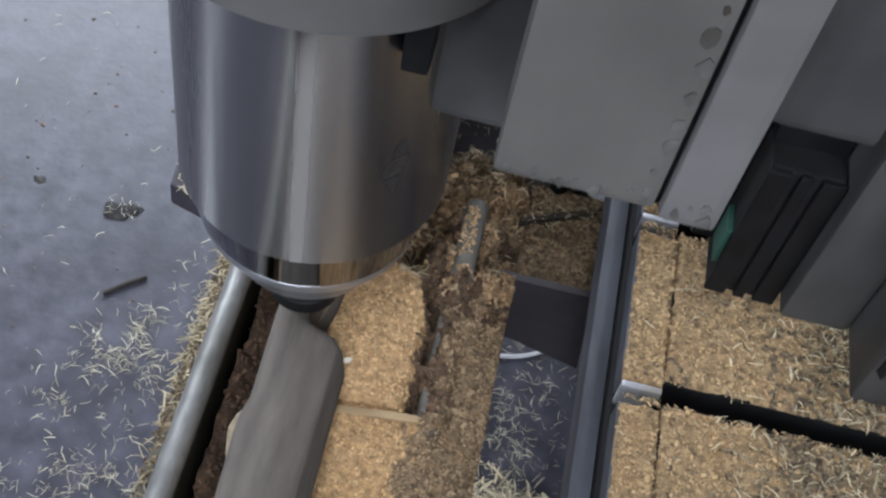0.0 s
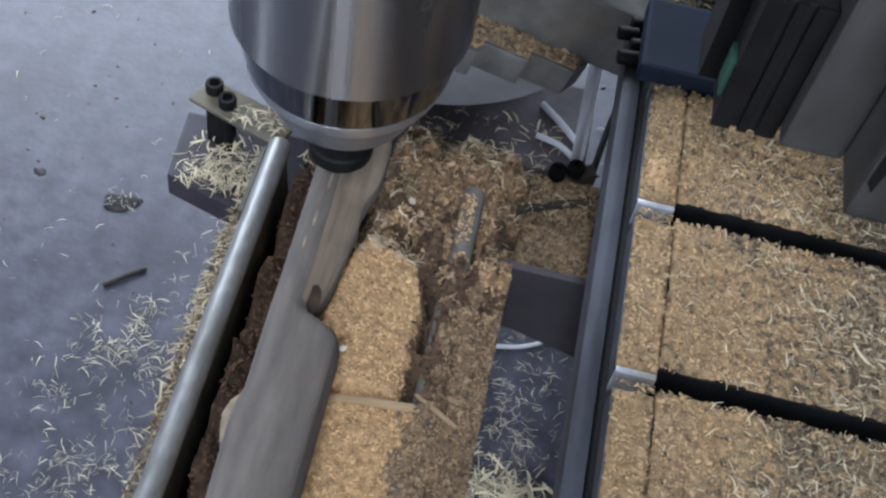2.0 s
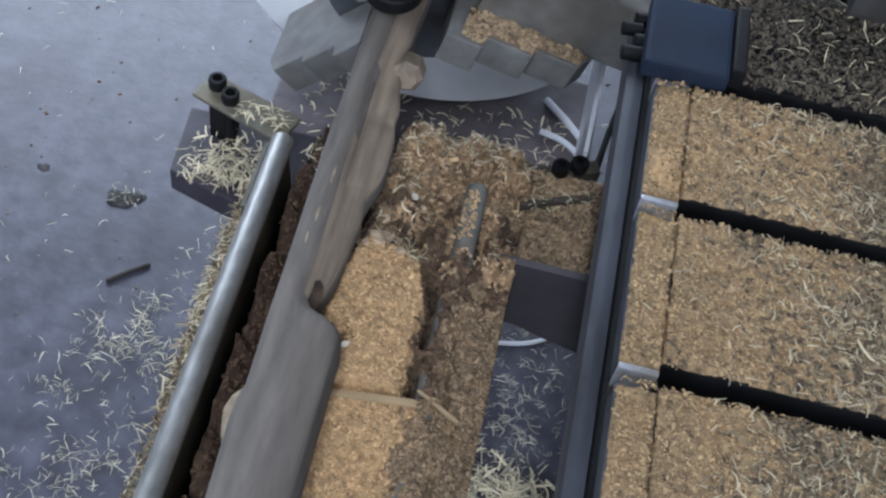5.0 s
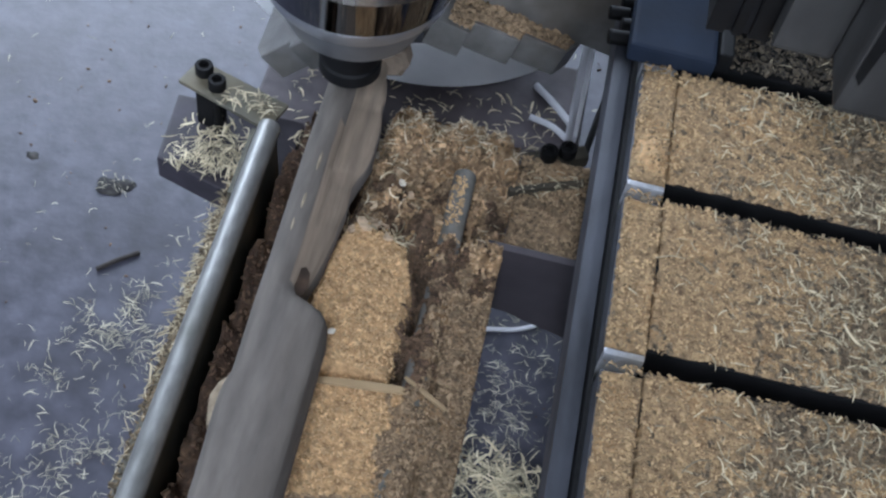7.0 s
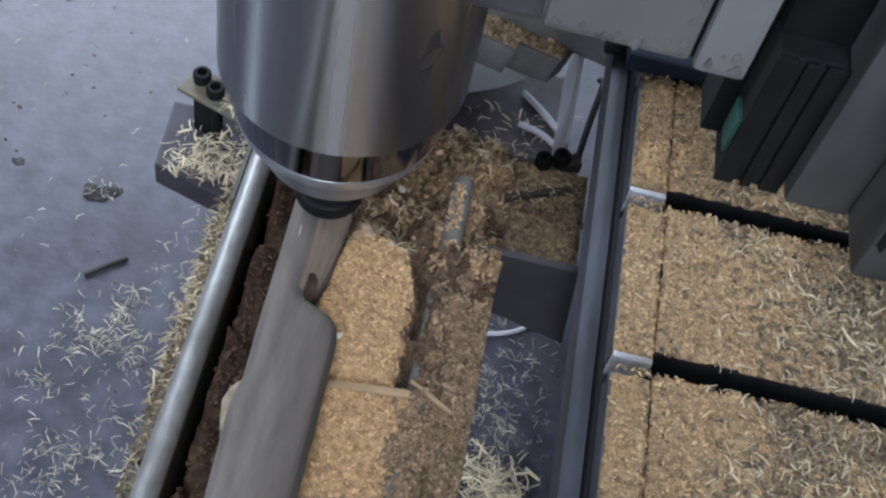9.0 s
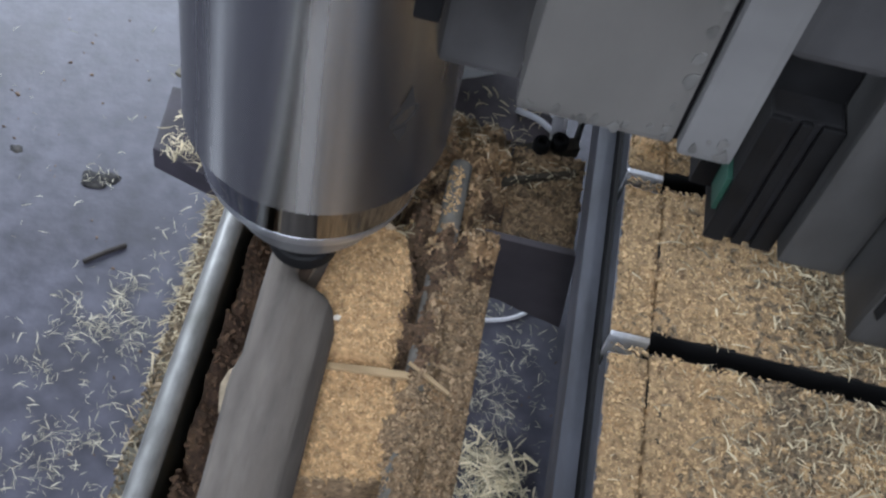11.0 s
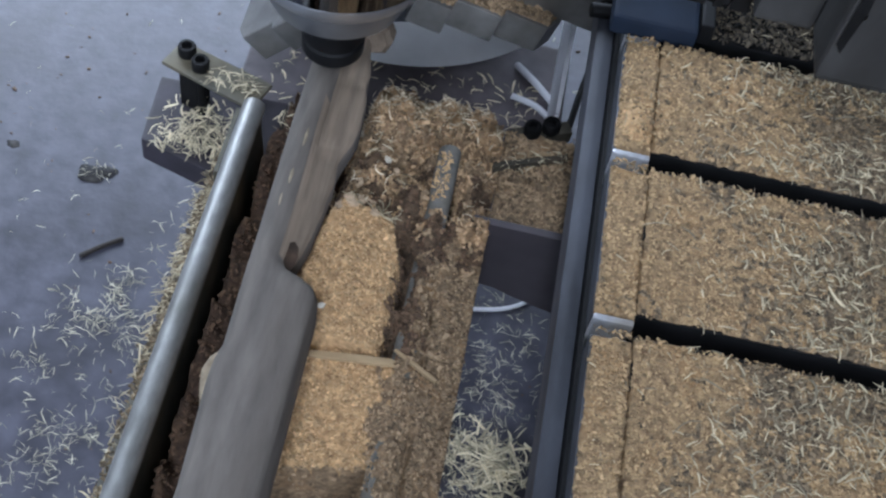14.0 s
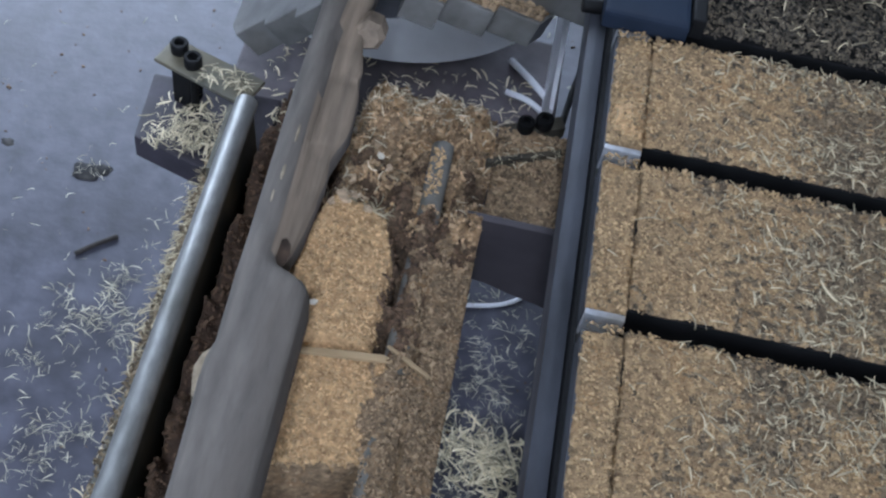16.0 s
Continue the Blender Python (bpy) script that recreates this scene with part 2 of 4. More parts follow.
LOGO = material("engraved_mark", (0.016, 0.014, 0.013), 0.95, 0.0, vary=0.2)


# ---- mesh helpers ----
def part(name, bm, mat, parent=None, label="", smooth=False, bevel=0.0):
    me = bpy.data.meshes.new(name)
    if bevel:
        bmesh.ops.bevel(bm, geom=[e for e in bm.edges if len(e.link_faces) == 2 and e.calc_face_angle(0) > 0.6], offset=bevel, segments=2, affect="EDGES", profile=0.7)
    bmesh.ops.recalc_face_normals(bm, faces=bm.faces)
    bm.to_mesh(me)
    bm.free()
    me.materials.append(mat)
    if smooth:
        for p in me.polygons:
            p.use_smooth = True
        me.set_sharp_from_angle(angle=radians(35))
    ob = new(name, me)
    if parent:
        ob.parent = parent
    if label:
        tagged(ob, label)
    return ob


def thing(name, label, category, at=(0, 0, 0), group="", kind=""):
    ob = new(name)
    ob.empty_display_size = 0.02
    ob.location = at
    return tagged(ob, label, category, group, kind)


def box(x0, x1, y0, y1, z0, z1, bm=None, m=None):
    bm = bm or bmesh.new()
    r = bmesh.ops.create_cube(bm, size=1)["verts"]
    t = Matrix.Translation(((x0 + x1) / 2, (y0 + y1) / 2, (z0 + z1) / 2)) @ Matrix.Diagonal((x1 - x0, y1 - y0, z1 - z0, 1))
    bmesh.ops.transform(bm, matrix=(m @ t) if m else t, verts=r)
    return bm


def lathe(profile, seg=64, bm=None, m=None):
    """Closed body of revolution about z through (r, z) pairs, bottom to top."""
    bm = bm or bmesh.new()
    rings = []
    for r, z in profile:
        rings.append([bm.verts.new((r * math.cos(2 * math.pi * k / seg), r * math.sin(2 * math.pi * k / seg), z)) for k in range(seg)])
    for a, b in zip(rings, rings[1:]):
        for k in range(seg):
            bm.faces.new((a[k], a[(k + 1) % seg], b[(k + 1) % seg], b[k]))
    bm.faces.new(rings[0][::-1])
    bm.faces.new(rings[-1])
    if m:
        bmesh.ops.transform(bm, matrix=m, verts=[v for g in rings for v in g])
    return bm


def rod(a, b, r, seg=20, bm=None):
    a, b = Vector(a), Vector(b)
    q = (b - a).to_track_quat("Z", "Y").to_matrix().to_4x4()
    n = (b - a).length
    c = r * 0.15
    return lathe([(r - c, 0), (r, c), (r, n - c), (r - c, n)], seg, bm, Matrix.Translation(a) @ q)


def prism(outline, z0, z1, bm=None, m=None):
    bm = bm or bmesh.new()
    lo = [bm.verts.new((x, y, z0)) for x, y in outline]
    hi = [bm.verts.new((x, y, z1)) for x, y in outline]
    bm.faces.new(lo[::-1])
    bm.faces.new(hi)
    n = len(outline)
    for k in range(n):
        bm.faces.new((lo[k], lo[(k + 1) % n], hi[(k + 1) % n], hi[k]))
    if m:
        bmesh.ops.transform(bm, matrix=m, verts=lo + hi)
    return bm


def tube(points, r, seg=8, bm=None, steps=6):
    """A smooth round cord through the points."""
    bm = bm or bmesh.new()
    P = [Vector(p) for p in points]
    P = [P[0] * 2 - P[1]] + P + [P[-1] * 2 - P[-2]]
    line = []
    for k in range(1, len(P) - 2):
        for j in range(steps):
            u = j / steps
            a, b, c, d = P[k - 1], P[k], P[k + 1], P[k + 2]
            line.append(0.5 * ((2 * b) + (c - a) * u + (2 * a - 5 * b + 4 * c - d) * u * u + (3 * b - a - 3 * c + d) * u ** 3))
    line.append(P[-2])
    rings = []
    for k, p in enumerate(line):
        d = (line[min(k + 1, len(line) - 1)] - line[max(k - 1, 0)]).normalized()
        s = d.cross(Vector((0.1, 0.2, 1))).normalized()
        u = s.cross(d)
        rings.append([bm.verts.new(p + r * (math.cos(2 * math.pi * j / seg) * s + math.sin(2 * math.pi * j / seg) * u)) for j in range(seg)])
    for a, b in zip(rings, rings[1:]):
        for j in range(seg):
            bm.faces.new((a[j], a[(j + 1) % seg], b[(j + 1) % seg], b[j]))
    bm.faces.new(rings[0][::-1])
    bm.faces.new(rings[-1])
    return bm


def fbm(x, y, s, k=0.0):
    return noise.fractal(Vector((x * s, y * s, k)), 1.0, 2.0, 4)


def clamp01(v):
    return max(0.0, min(1.0, v))


def smooth(a, b, v):
    u = clamp01((v - a) / (b - a))
    return u * u * (3 - 2 * u)


def relief(name, x0, x1, y0, y1, step, height, bottom, mat, parent=None, label="", zones=None):
    """A heap as a closed solid: an uneven top over a flat underside."""
    nx, ny = int((x1 - x0) / step) + 1, int((y1 - y0) / step) + 1
    xs, ys = np.linspace(x0, x1, nx), np.linspace(y0, y1, ny)
    verts, faces = [], []
    for y in ys:
        for x in xs:
            verts.append((x, y, height(x, y)))
    for j in range(ny - 1):
        for i in range(nx - 1):
            k = j * nx + i
            faces.append((k, k + 1, k + nx + 1, k + nx))
    rim = [i for i in range(nx)] + [j * nx + nx - 1 for j in range(1, ny)] + [(ny - 1) * nx + i for i in range(nx - 2, -1, -1)] + [j * nx for j in range(ny - 2, 0, -1)]
    base = len(verts)
    for k in rim:
        verts.append((verts[k][0], verts[k][1], bottom))
    n = len(rim)
    for k in range(n):
        faces.append((rim[(k + 1) % n], rim[k], base + k, base + (k + 1) % n))
    faces.append(tuple(base + k for k in range(n - 1, -1, -1)))
    me = bpy.data.meshes.new(name)
    me.from_pydata(verts, [], faces)
    me.materials.append(mat)
    for p in me.polygons:
        p.use_smooth = True
    if zones:
        for m in zones[0]:
            me.materials.append(m)
        for p in me.polygons:
            p.material_index = zones[1](p.center.x, p.center.y)
    ob = new(name, me)
    if parent:
        ob.parent = parent
    return tagged(ob, label) if label else ob


def scatter(name, mat, spots, size, kind, label, category="", seed=1, flat=0.35, parent=None, slim=1.0):
    """Loose grains or curled shavings at the given places, in one mesh."""
    rng = np.random.default_rng(seed)
    verts, faces = [], []
    for x, y, z in spots:
        s = size * (0.5 + rng.random() ** 1.5)
        yaw, tip, turn = rng.random() * 6.283, (rng.random() - 0.5) * 2 * flat, rng.random() * 6.283
        R = Matrix.Translation((x, y, z)) @ Euler((tip, (rng.random() - 0.5) * 2 * flat, yaw)).to_matrix().to_4x4()
        k = len(verts)
        if kind == "grain":
            s *= 0.75 + 0.6 * rng.random() ** 2
            w = s * (0.22 + 0.4 * rng.random())
            h = s * 0.22
            for p in ((-s / 2, -w / 2, 0), (s / 2, -w / 2 * rng.random(), 0), (s / 2 * rng.random(), w / 2, 0), (-s / 2, w / 2, 0)):
                verts.append(R @ Vector((p[0], p[1], h)))
            for p in ((-s / 2, -w / 2, 0), (s / 2, -w / 2, 0), (s / 2, w / 2, 0), (-s / 2, w / 2, 0)):
                verts.append(R @ Vector((p[0], p[1], -h)))
            faces += [(k, k + 1, k + 2, k + 3), (k + 7, k + 6, k + 5, k + 4), (k, k + 4, k + 5, k + 1), (k + 1, k + 5, k + 6, k + 2), (k + 2, k + 6, k + 7, k + 3), (k + 3, k + 7, k + 4, k)]
        else:
            bend = (0.25 + 1.8 * rng.random() ** 4) * (1 if rng.random() > 0.5 else -1)
            w, th, n = slim * s * (0.05 + 0.10 * rng.random() ** 2), slim * s * 0.035, 5
            lift = rng.random() * 0.5
            for j in range(n + 1):
                u = j / n - 0.5
                a = bend * u
                cx, cy = s * math.sin(a) / bend, s * (1 - math.cos(a)) / bend
                cz = s * lift * 0.35 * math.sin(3.14 * (u + 0.5)) + th
                dx, dy = -math.sin(a), math.cos(a)
                ww = w * (1 - 0.6 * abs(2 * u) ** 3)
                for sx, sz in ((-1, -1), (1, -1), (1, 1), (-1, 1)):
                    verts.append(R @ Vector((cx + dx * ww / 2 * sx, cy + dy * ww / 2 * sx, cz + th * sz / 2)))
            for j in range(n):
                b = k + 4 * j
                for q in range(4):
                    faces.append((b + q, b + (q + 1) % 4, b + 4 + (q + 1) % 4, b + 4 + q))
            faces += [(k + 3, k + 2, k + 1, k), (k + 4 * n, k + 4 * n + 1, k + 4 * n + 2, k + 4 * n + 3)]
    me = bpy.data.meshes.new(name)
    me.from_pydata([tuple(v) for v in verts], [], faces)
    me.materials.append(mat)
    ob = new(name, me)
    if parent:
        ob.parent = parent
    return tagged(ob, label, category, kind="stuff")


def sprinkle(n, seed, x0, x1, y0, y1, height, weight=None, lift=0.0):
    rng = np.random.default_rng(seed)
    out = []
    while len(out) < n:
        x, y = x0 + (x1 - x0) * rng.random(), y0 + (y1 - y0) * rng.random()
        if weight is None or rng.random() < weight(x, y):
            z = height(x, y)
            if z is not None:
                out.append((x, y, z + lift))
    return out


# ---- the room ----
def slab(name, x0, x1, y0, y1, z0, z1, mat, label):
    return tagged(part(name, box(x0, x1, y0, y1, z0, z1), mat), label, kind="structure")


slab("floor", -2.6, 2.6, -2.6, 2.6, -0.1, 0.0, CONCRETE, "grey-blue dusty concrete workshop floor")
roof = bmesh.new()
for x0, x1, y0, y1 in ((-2.6, -0.25, -2.6, 2.6), (0.05, 2.6, -2.6, 2.6), (-0.25, 0.05, -2.6, -1.92), (-0.25, 0.05, -0.28, 2.6)):
    box(x0, x1, y0, y1, 2.7, 2.8, roof)
tagged(part("ceiling", roof, PLASTER), "plain plastered workshop ceiling with a long opening", kind="structure")
# Opaque filler over the added lamp; no light passes through it.
slab("roof_panel", -0.249, 0.049, -1.919, -0.281, 2.74, 2.76, PLASTER, "opaque plaster panel in the ceiling over the added lamp")
sw = slab("wall_south", -2.6, 2.6, -2.6, -2.5, 0, 0.88, PLASTER, "plain plastered workshop wall with a wide window opening")
for x0, x1, z0, z1 in ((-2.6, 0.28, 0.88, 2.7), (1.72, 2.6, 0.88, 2.7), (0.28, 1.72, 2.35, 2.7)):
    part("wall_panel", box(x0, x1, -2.6, -2.5, z0, z1), PLASTER, sw)
slab("wall_east", 2.5, 2.6, -2.5, 2.6, 0, 2.7, PLASTER, "plain plastered workshop wall")
nw = slab("wall_north", 0.4, 2.5, 2.5, 2.6, 0, 2.7, PLASTER, "plain plastered workshop wall with wide doorway")
for x0, x1, z0, z1 in ((-2.5, -2.35, 0, 2.7), (-2.35, 0.4, 2.4, 2.7)):
    part("wall_panel", box(x0, x1, 2.5, 2.6, z0, z1), PLASTER, nw)
ww = slab("wall_west", -2.6, -2.5, -1.24, 2.6, 0, 2.7, PLASTER, "plain plastered workshop wall with a tall narrow window")
for y0, y1, z0, z1 in ((-2.5, -1.54, 0, 2.7), (-1.54, -1.24, 2.2, 2.7), (-1.54, -1.24, 0, 0.2)):
    part("wall_panel", box(-2.6, -2.5, y0, y1, z0, z1), PLASTER, ww)

# ---- the slotted work table ----
TOP = 0.2315
GROOVES = [0.1095, 0.0518, -0.0005, -0.0583, -0.1165, -0.1745]
GW = 0.0062


def board_h(x, y):
    h = TOP + 0.0010 * fbm(x, y, 90, 3) + 0.0006 * fbm(x, y, 330, 5)
    h += 0.0046 * math.exp(-(((x - 0.0795) / 0.0035) ** 2 + ((y - 0.0085) / 0.006) ** 2))
    return h


table = thing("slotted_table", "dark slotted machine table buried under pale sawdust", "machine table", (0.25, 0, 0))
part("base_frame", box(0.30 - 0.25, 0.52 - 0.25, -0.30, 0.30, 0, 0.2), BLACK, table, "dark base frame of the table", bevel=0.004)
bed = part("bed_plate", box(0.0735 - 0.25, 0.52 - 0.25, -0.30, 0.30, 0.2, 0.214), SLOT, table, "black slotted bed plate")
ys = GROOVES + [-0.30]
top = 0.30
for g in ys:
    y1, y0 = top, g
    if y1 - y0 > 0.005:
        part("board", box(0.0852 - 0.25, 0.52 - 0.25, y0, y1, 0.2142, TOP - 0.0012), BLACK, table, "dark slotted board", bevel=0.0008)
        part("end_strip", box(0.0735 - 0.25, 0.0847 - 0.25, y0 - 0.0025, y1 - 0.002, 0.2142, TOP - 0.0012), DULL_STEEL, table, "dull steel end strip", bevel=0.0008)
        part("bright_clip", box(0.0737 - 0.25, 0.0846 - 0.25, y0 - 0.0044, y0 - 0.0026, 0.2142, TOP + 0.0004), WHITE_METAL, table, "bright steel edge", bevel=0.0005)
    part("slot_lip", box(0.0856 - 0.25, 0.52 - 0.25, g - GW, g - GW + 0.0018, 0.2142, 0.2235), DULL_STEEL, table, bevel=0.0003)
    top = g - GW
part("side_rail", box(0.0656 - 0.25, 0.0722 - 0.25, -0.30, 0.088, 0.2045, 0.2185), RAIL, table, "blue-grey steel side rail", smooth=True, bevel=0.0027)
part("rail_gasket", box(0.0722 - 0.25, 0.0735 - 0.25, -0.30, 0.10, 0.2045, 0.222), BLACK, table)


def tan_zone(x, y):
    """1 where the dust is fresher and tan, 0 where it is older and grey, 2 on the far board, dirty and darkened for the
    gantry's shade.
    """
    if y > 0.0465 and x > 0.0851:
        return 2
    return 1 if x < 0.132 + 0.05 * fbm(x, y, 45, 11) + 0.07 * fbm(x, y, 380, 12) else 0


def mound_zone(x, y):
    return 1 if ((x - 0.0795) / 0.0052) ** 2 + ((y - 0.0085) / 0.0075) ** 2 < 1 + 0.8 * fbm(x, y, 300, 4) else 0


top = 0.12
for g in GROOVES[:]:
    y1, y0 = top, g
    top = g - GW
    if y1 > 0.09:
        continue

    def hb(x, y, y0=y0, y1=y1):
        e = min(y - y0, y1 - y) + 0.0008 * fbm(x, y, 300, 9)
        return board_h(x, y) - 0.0016 * (1 - smooth(0, 0.0022, e) * smooth(0, 0.0006, x - 0.0850))

    def hs(x, y, y0=y0, y1=y1):
        e = min(y - y0 + 0.002, y1 - y - 0.002, x - 0.0735) + 0.0006 * fbm(x, y, 300, 9)
        return board_h(x, y) - 0.0016 * (1 - smooth(0, 0.0014, e) * smooth(0, 0.0006, 0.0850 - x))

    tagged(relief("sawdust_layer", 0.0851, 0.262, y0 + 0.0004, y1 - 0.0004, 0.0011, hb, TOP - 0.0018, BOARD_DUST, zones=((STRIP_DUST, BOARD_SHADED), tan_zone)), "pale sawdust layer on the dark table board", "sawdust", "sawdust layers", "stuff")
    tagged(relief("sawdust_layer", 0.0738, 0.0850, y0 - 0.002, y1 - 0.0022, 0.0009, hs, TOP - 0.0018, STRIP_DUST, zones=((DUST,), mound_zone)), "pale sawdust layer on the table's end strip", "sawdust", "sawdust layers", "stuff")


def on_board(x, y):
    if 0.0846 < x < 0.0856 and fbm(0, y, 60, 3) > -0.35:
        return None
    for g in GROOVES:
        if x > 0.0856 and g - GW - 0.0003 < y < g + 0.0003:
            return None
        if x <= 0.0856 and g - 0.006 < y < g - 0.0015:
            return None
    return board_h(x, y)


BOARD_SPOTS = sprinkle(46000, 5, 0.074, 0.225, -0.125, 0.10, on_board)
scatter("sawdust_grains", BOARD_GRAIN, [p for p in BOARD_SPOTS if tan_zone(p[0], p[1]) == 0], 0.0011, "grain", "loose grey-tan sawdust grains on the table", "sawdust", 5, 0.7)
scatter("tan_sawdust_grains", STRIP_GRAIN, [p for p in BOARD_SPOTS if tan_zone(p[0], p[1]) == 1], 0.0009, "grain", "loose tan sawdust grains on the table", "sawdust", 7, 0.6)
scatter("shaded_dirty_grains", BOARD_SHADED_GRAIN, [p for p in BOARD_SPOTS if tan_zone(p[0], p[1]) == 2], 0.0012, "grain", "dirty sawdust grains on the far board, darkened for the gantry's shade", "sawdust", 8, 0.7)
scatter("shavings", BOARD_CURL, sprinkle(5600, 6, 0.075, 0.225, -0.125, 0.10, on_board, lambda x, y: (0.06 + 0.94 * smooth(0.083, 0.15, x)) * (0.12 if y > 0.0465 else 1.0) * clamp01(0.6 + 1.2 * fbm(x, y, 55, 41))), 0.0034, "curl", "pale curled wood shavings on the table", "shavings", 6, 0.5, slim=0.85)
scatter("long_shavings", BOARD_CURL, sprinkle(420, 46, 0.085, 0.225, -0.125, 0.10, on_board, lambda x, y: (0.1 + 0.9 * smooth(0.10, 0.15, x)) * clamp01(0.5 + 1.5 * fbm(x, y, 50, 43))), 0.0072, "curl", "long curled wood shavings on the table", "shavings", 46, 0.5, slim=0.6)

# ---- the rotary unit with its two guide rods ----
BX, BZ = -0.0148, 0.186
unit = thing("rotary_unit", "steel rotary attachment with two guide rods, buried in sawdust", "machine bed", (BX, 0, 0))


def at_unit(bm):
    bmesh.ops.translate(bm, vec=(-BX, 0, 0), verts=bm.verts)
    return bm


for y0, y1 in ((-0.28, -0.20), (0.20, 0.28)):
    part("foot", at_unit(box(-0.032, 0.022, y0, y1, 0, 0.0999)), BLACK, unit, "dark foot under the unit")
part("spine", at_unit(box(-0.030, 0.020, -0.28, 0.0840, 0.0870, 0.0998)), BLACK, unit, "dark spine under the unit")
part("base_plate", at_unit(box(-0.058, 0.0455, -0.29, 0.0843, 0.10, 0.112)), DUSTY_PLATE, unit, "dusty purple-grey base plate", bevel=0.001)
part("rear_plate", at_unit(box(-0.070, 0.072, 0.0848, 0.168, 0.0875, 0.0990)), DUSTY_PLATE, unit, "dusty purple-grey rear plate", bevel=0.001)
part("guide_rod", at_unit(rod((-0.0437, -0.29, 0.1698), (-0.0437, 0.036, 0.1698), 0.004)), ROD_STEEL, unit, "bright round steel rod", smooth=True)
part("guide_rod", at_unit(rod((0.0272, -0.29, 0.1655), (0.0272, 0.038, 0.1655), 0.004)), DUSTY_ROD, unit, "dusty round steel rod", smooth=True)
RY = Matrix(((1, 0, 0, 0), (0, 0, -1, 0), (0, 1, 0, 0), (0, 0, 0, 1)))
part("rod_support", at_unit(prism([(-0.060, 0.112), (-0.0400, 0.112), (-0.0425, 0.150), (-0.0432, 0.1660), (-0.0450, 0.1660), (-0.0485, 0.150), (-0.060, 0.126)], -0.042, 0.29, m=RY)), GALV, unit, "dusty aluminium rod support", bevel=0.0006)
part("rod_support", at_unit(prism([(0.0175, 0.112), (0.0375, 0.112), (0.0305, 0.145), (0.0285, 0.1618), (0.0259, 0.1618), (0.0240, 0.145)], -0.036, 0.29, m=RY)), GRIME, unit, "dusty aluminium rod support", bevel=0.0006)
part("support_fin", at_unit(box(-0.0515, -0.0500, 0.010, 0.040, 0.148, 0.1610)), GALV, unit, "thin upright steel fin")
# clamp strap with two socket screws and the bracket below it
strap = part("clamp_strap", at_unit(prism([(-0.0855, 0.0591), (-0.0478, 0.0458), (-0.0431, 0.0597), (-0.0812, 0.0718)], 0.1532, 0.155)), GALV, unit, "dusty flat steel clamp strap", bevel=0.0007)


def screw(x, y, z, r=0.0034, h=0.0046, parent=None, up=0.026):
    bm = lathe([(r * 0.97, 0), (r, 0.0004), (r, h - 0.0006), (r * 0.9, h), (r * 0.58, h), (r * 0.55, h * 0.45), (0.0002, h * 0.45)], 20)
    lathe([(r * 0.5, -up), (r * 0.5, 0)], 12, bm)
    bmesh.ops.translate(bm, vec=(x, y, z), verts=bm.verts)
    return part("socket_screw", at_unit(bm), BLACK, parent, "black socket-head screw", smooth=True)


# Black block put in for the dark shade beneath the strap's end.
part("strap_shade_block", at_unit(prism([(-0.0800, 0.0620), (-0.0725, 0.0594), (-0.0700, 0.0676), (-0.0785, 0.0700)], 0.1300, 0.1531)), BLACK, unit, "black block under the strap, added for the dark shade there")
screw(-0.0775, 0.0655, 0.155, parent=strap)
screw(-0.0708, 0.0600, 0.155, parent=strap)
part("bracket", at_unit(prism([(-0.0915, 0.0735), (-0.0893, 0.0406), (-0.0635, 0.0329), (-0.040, 0.030), (-0.040, 0.0735)], 0.118, 0.130)), DARK_PURPLE, unit, "dark purple-grey bracket", bevel=0.001)
part("stop_plate", at_unit(box(0.0238, 0.0246, -0.130, -0.0895, 0.112, 0.1640)), ALU, unit, "pale upright metal stop plate")
# cross member to the table side
cross = part("cross_member", at_unit(box(0.0455, 0.0742, 0.0167, 0.064, 0.126, 0.150)), PURPLE, unit, "dark purple-grey cross member", bevel=0.001)
part("angle_plate", at_unit(prism([(0.0400, 0.1605), (0.0738, 0.1605), (0.0790, 0.1128), (0.0745, 0.1146), (0.0615, 0.1188), (0.0530, 0.1222), (0.0455, 0.1232), (0.0455, 0.0930), (0.0400, 0.0930)], -0.0165, -0.0135, m=RY)), PURPLE, unit, "dark purple-grey upright plate", bevel=0.0006)
strap2 = part("clamp_strap", at_unit(prism([(0.0490, 0.0575), (0.0708, 0.0680), (0.0685, 0.0735), (0.0470, 0.0632)], 0.150, 0.1555)), DIRTY_BAR, unit, "dusty flat steel clamp strap", bevel=0.0006)
screw(0.0555, 0.0633, 0.1555, parent=strap2)
screw(0.0622, 0.0668, 0.1555, parent=strap2)
part("cross_bar", at_unit(prism([(0.0440, 0.0415), (0.0705, 0.0530), (0.0698, 0.0552), (0.0432, 0.0437)], 0.150, 0.1578)), DIRTY_BAR, unit, "dusty dark flat bar", bevel=0.0005)


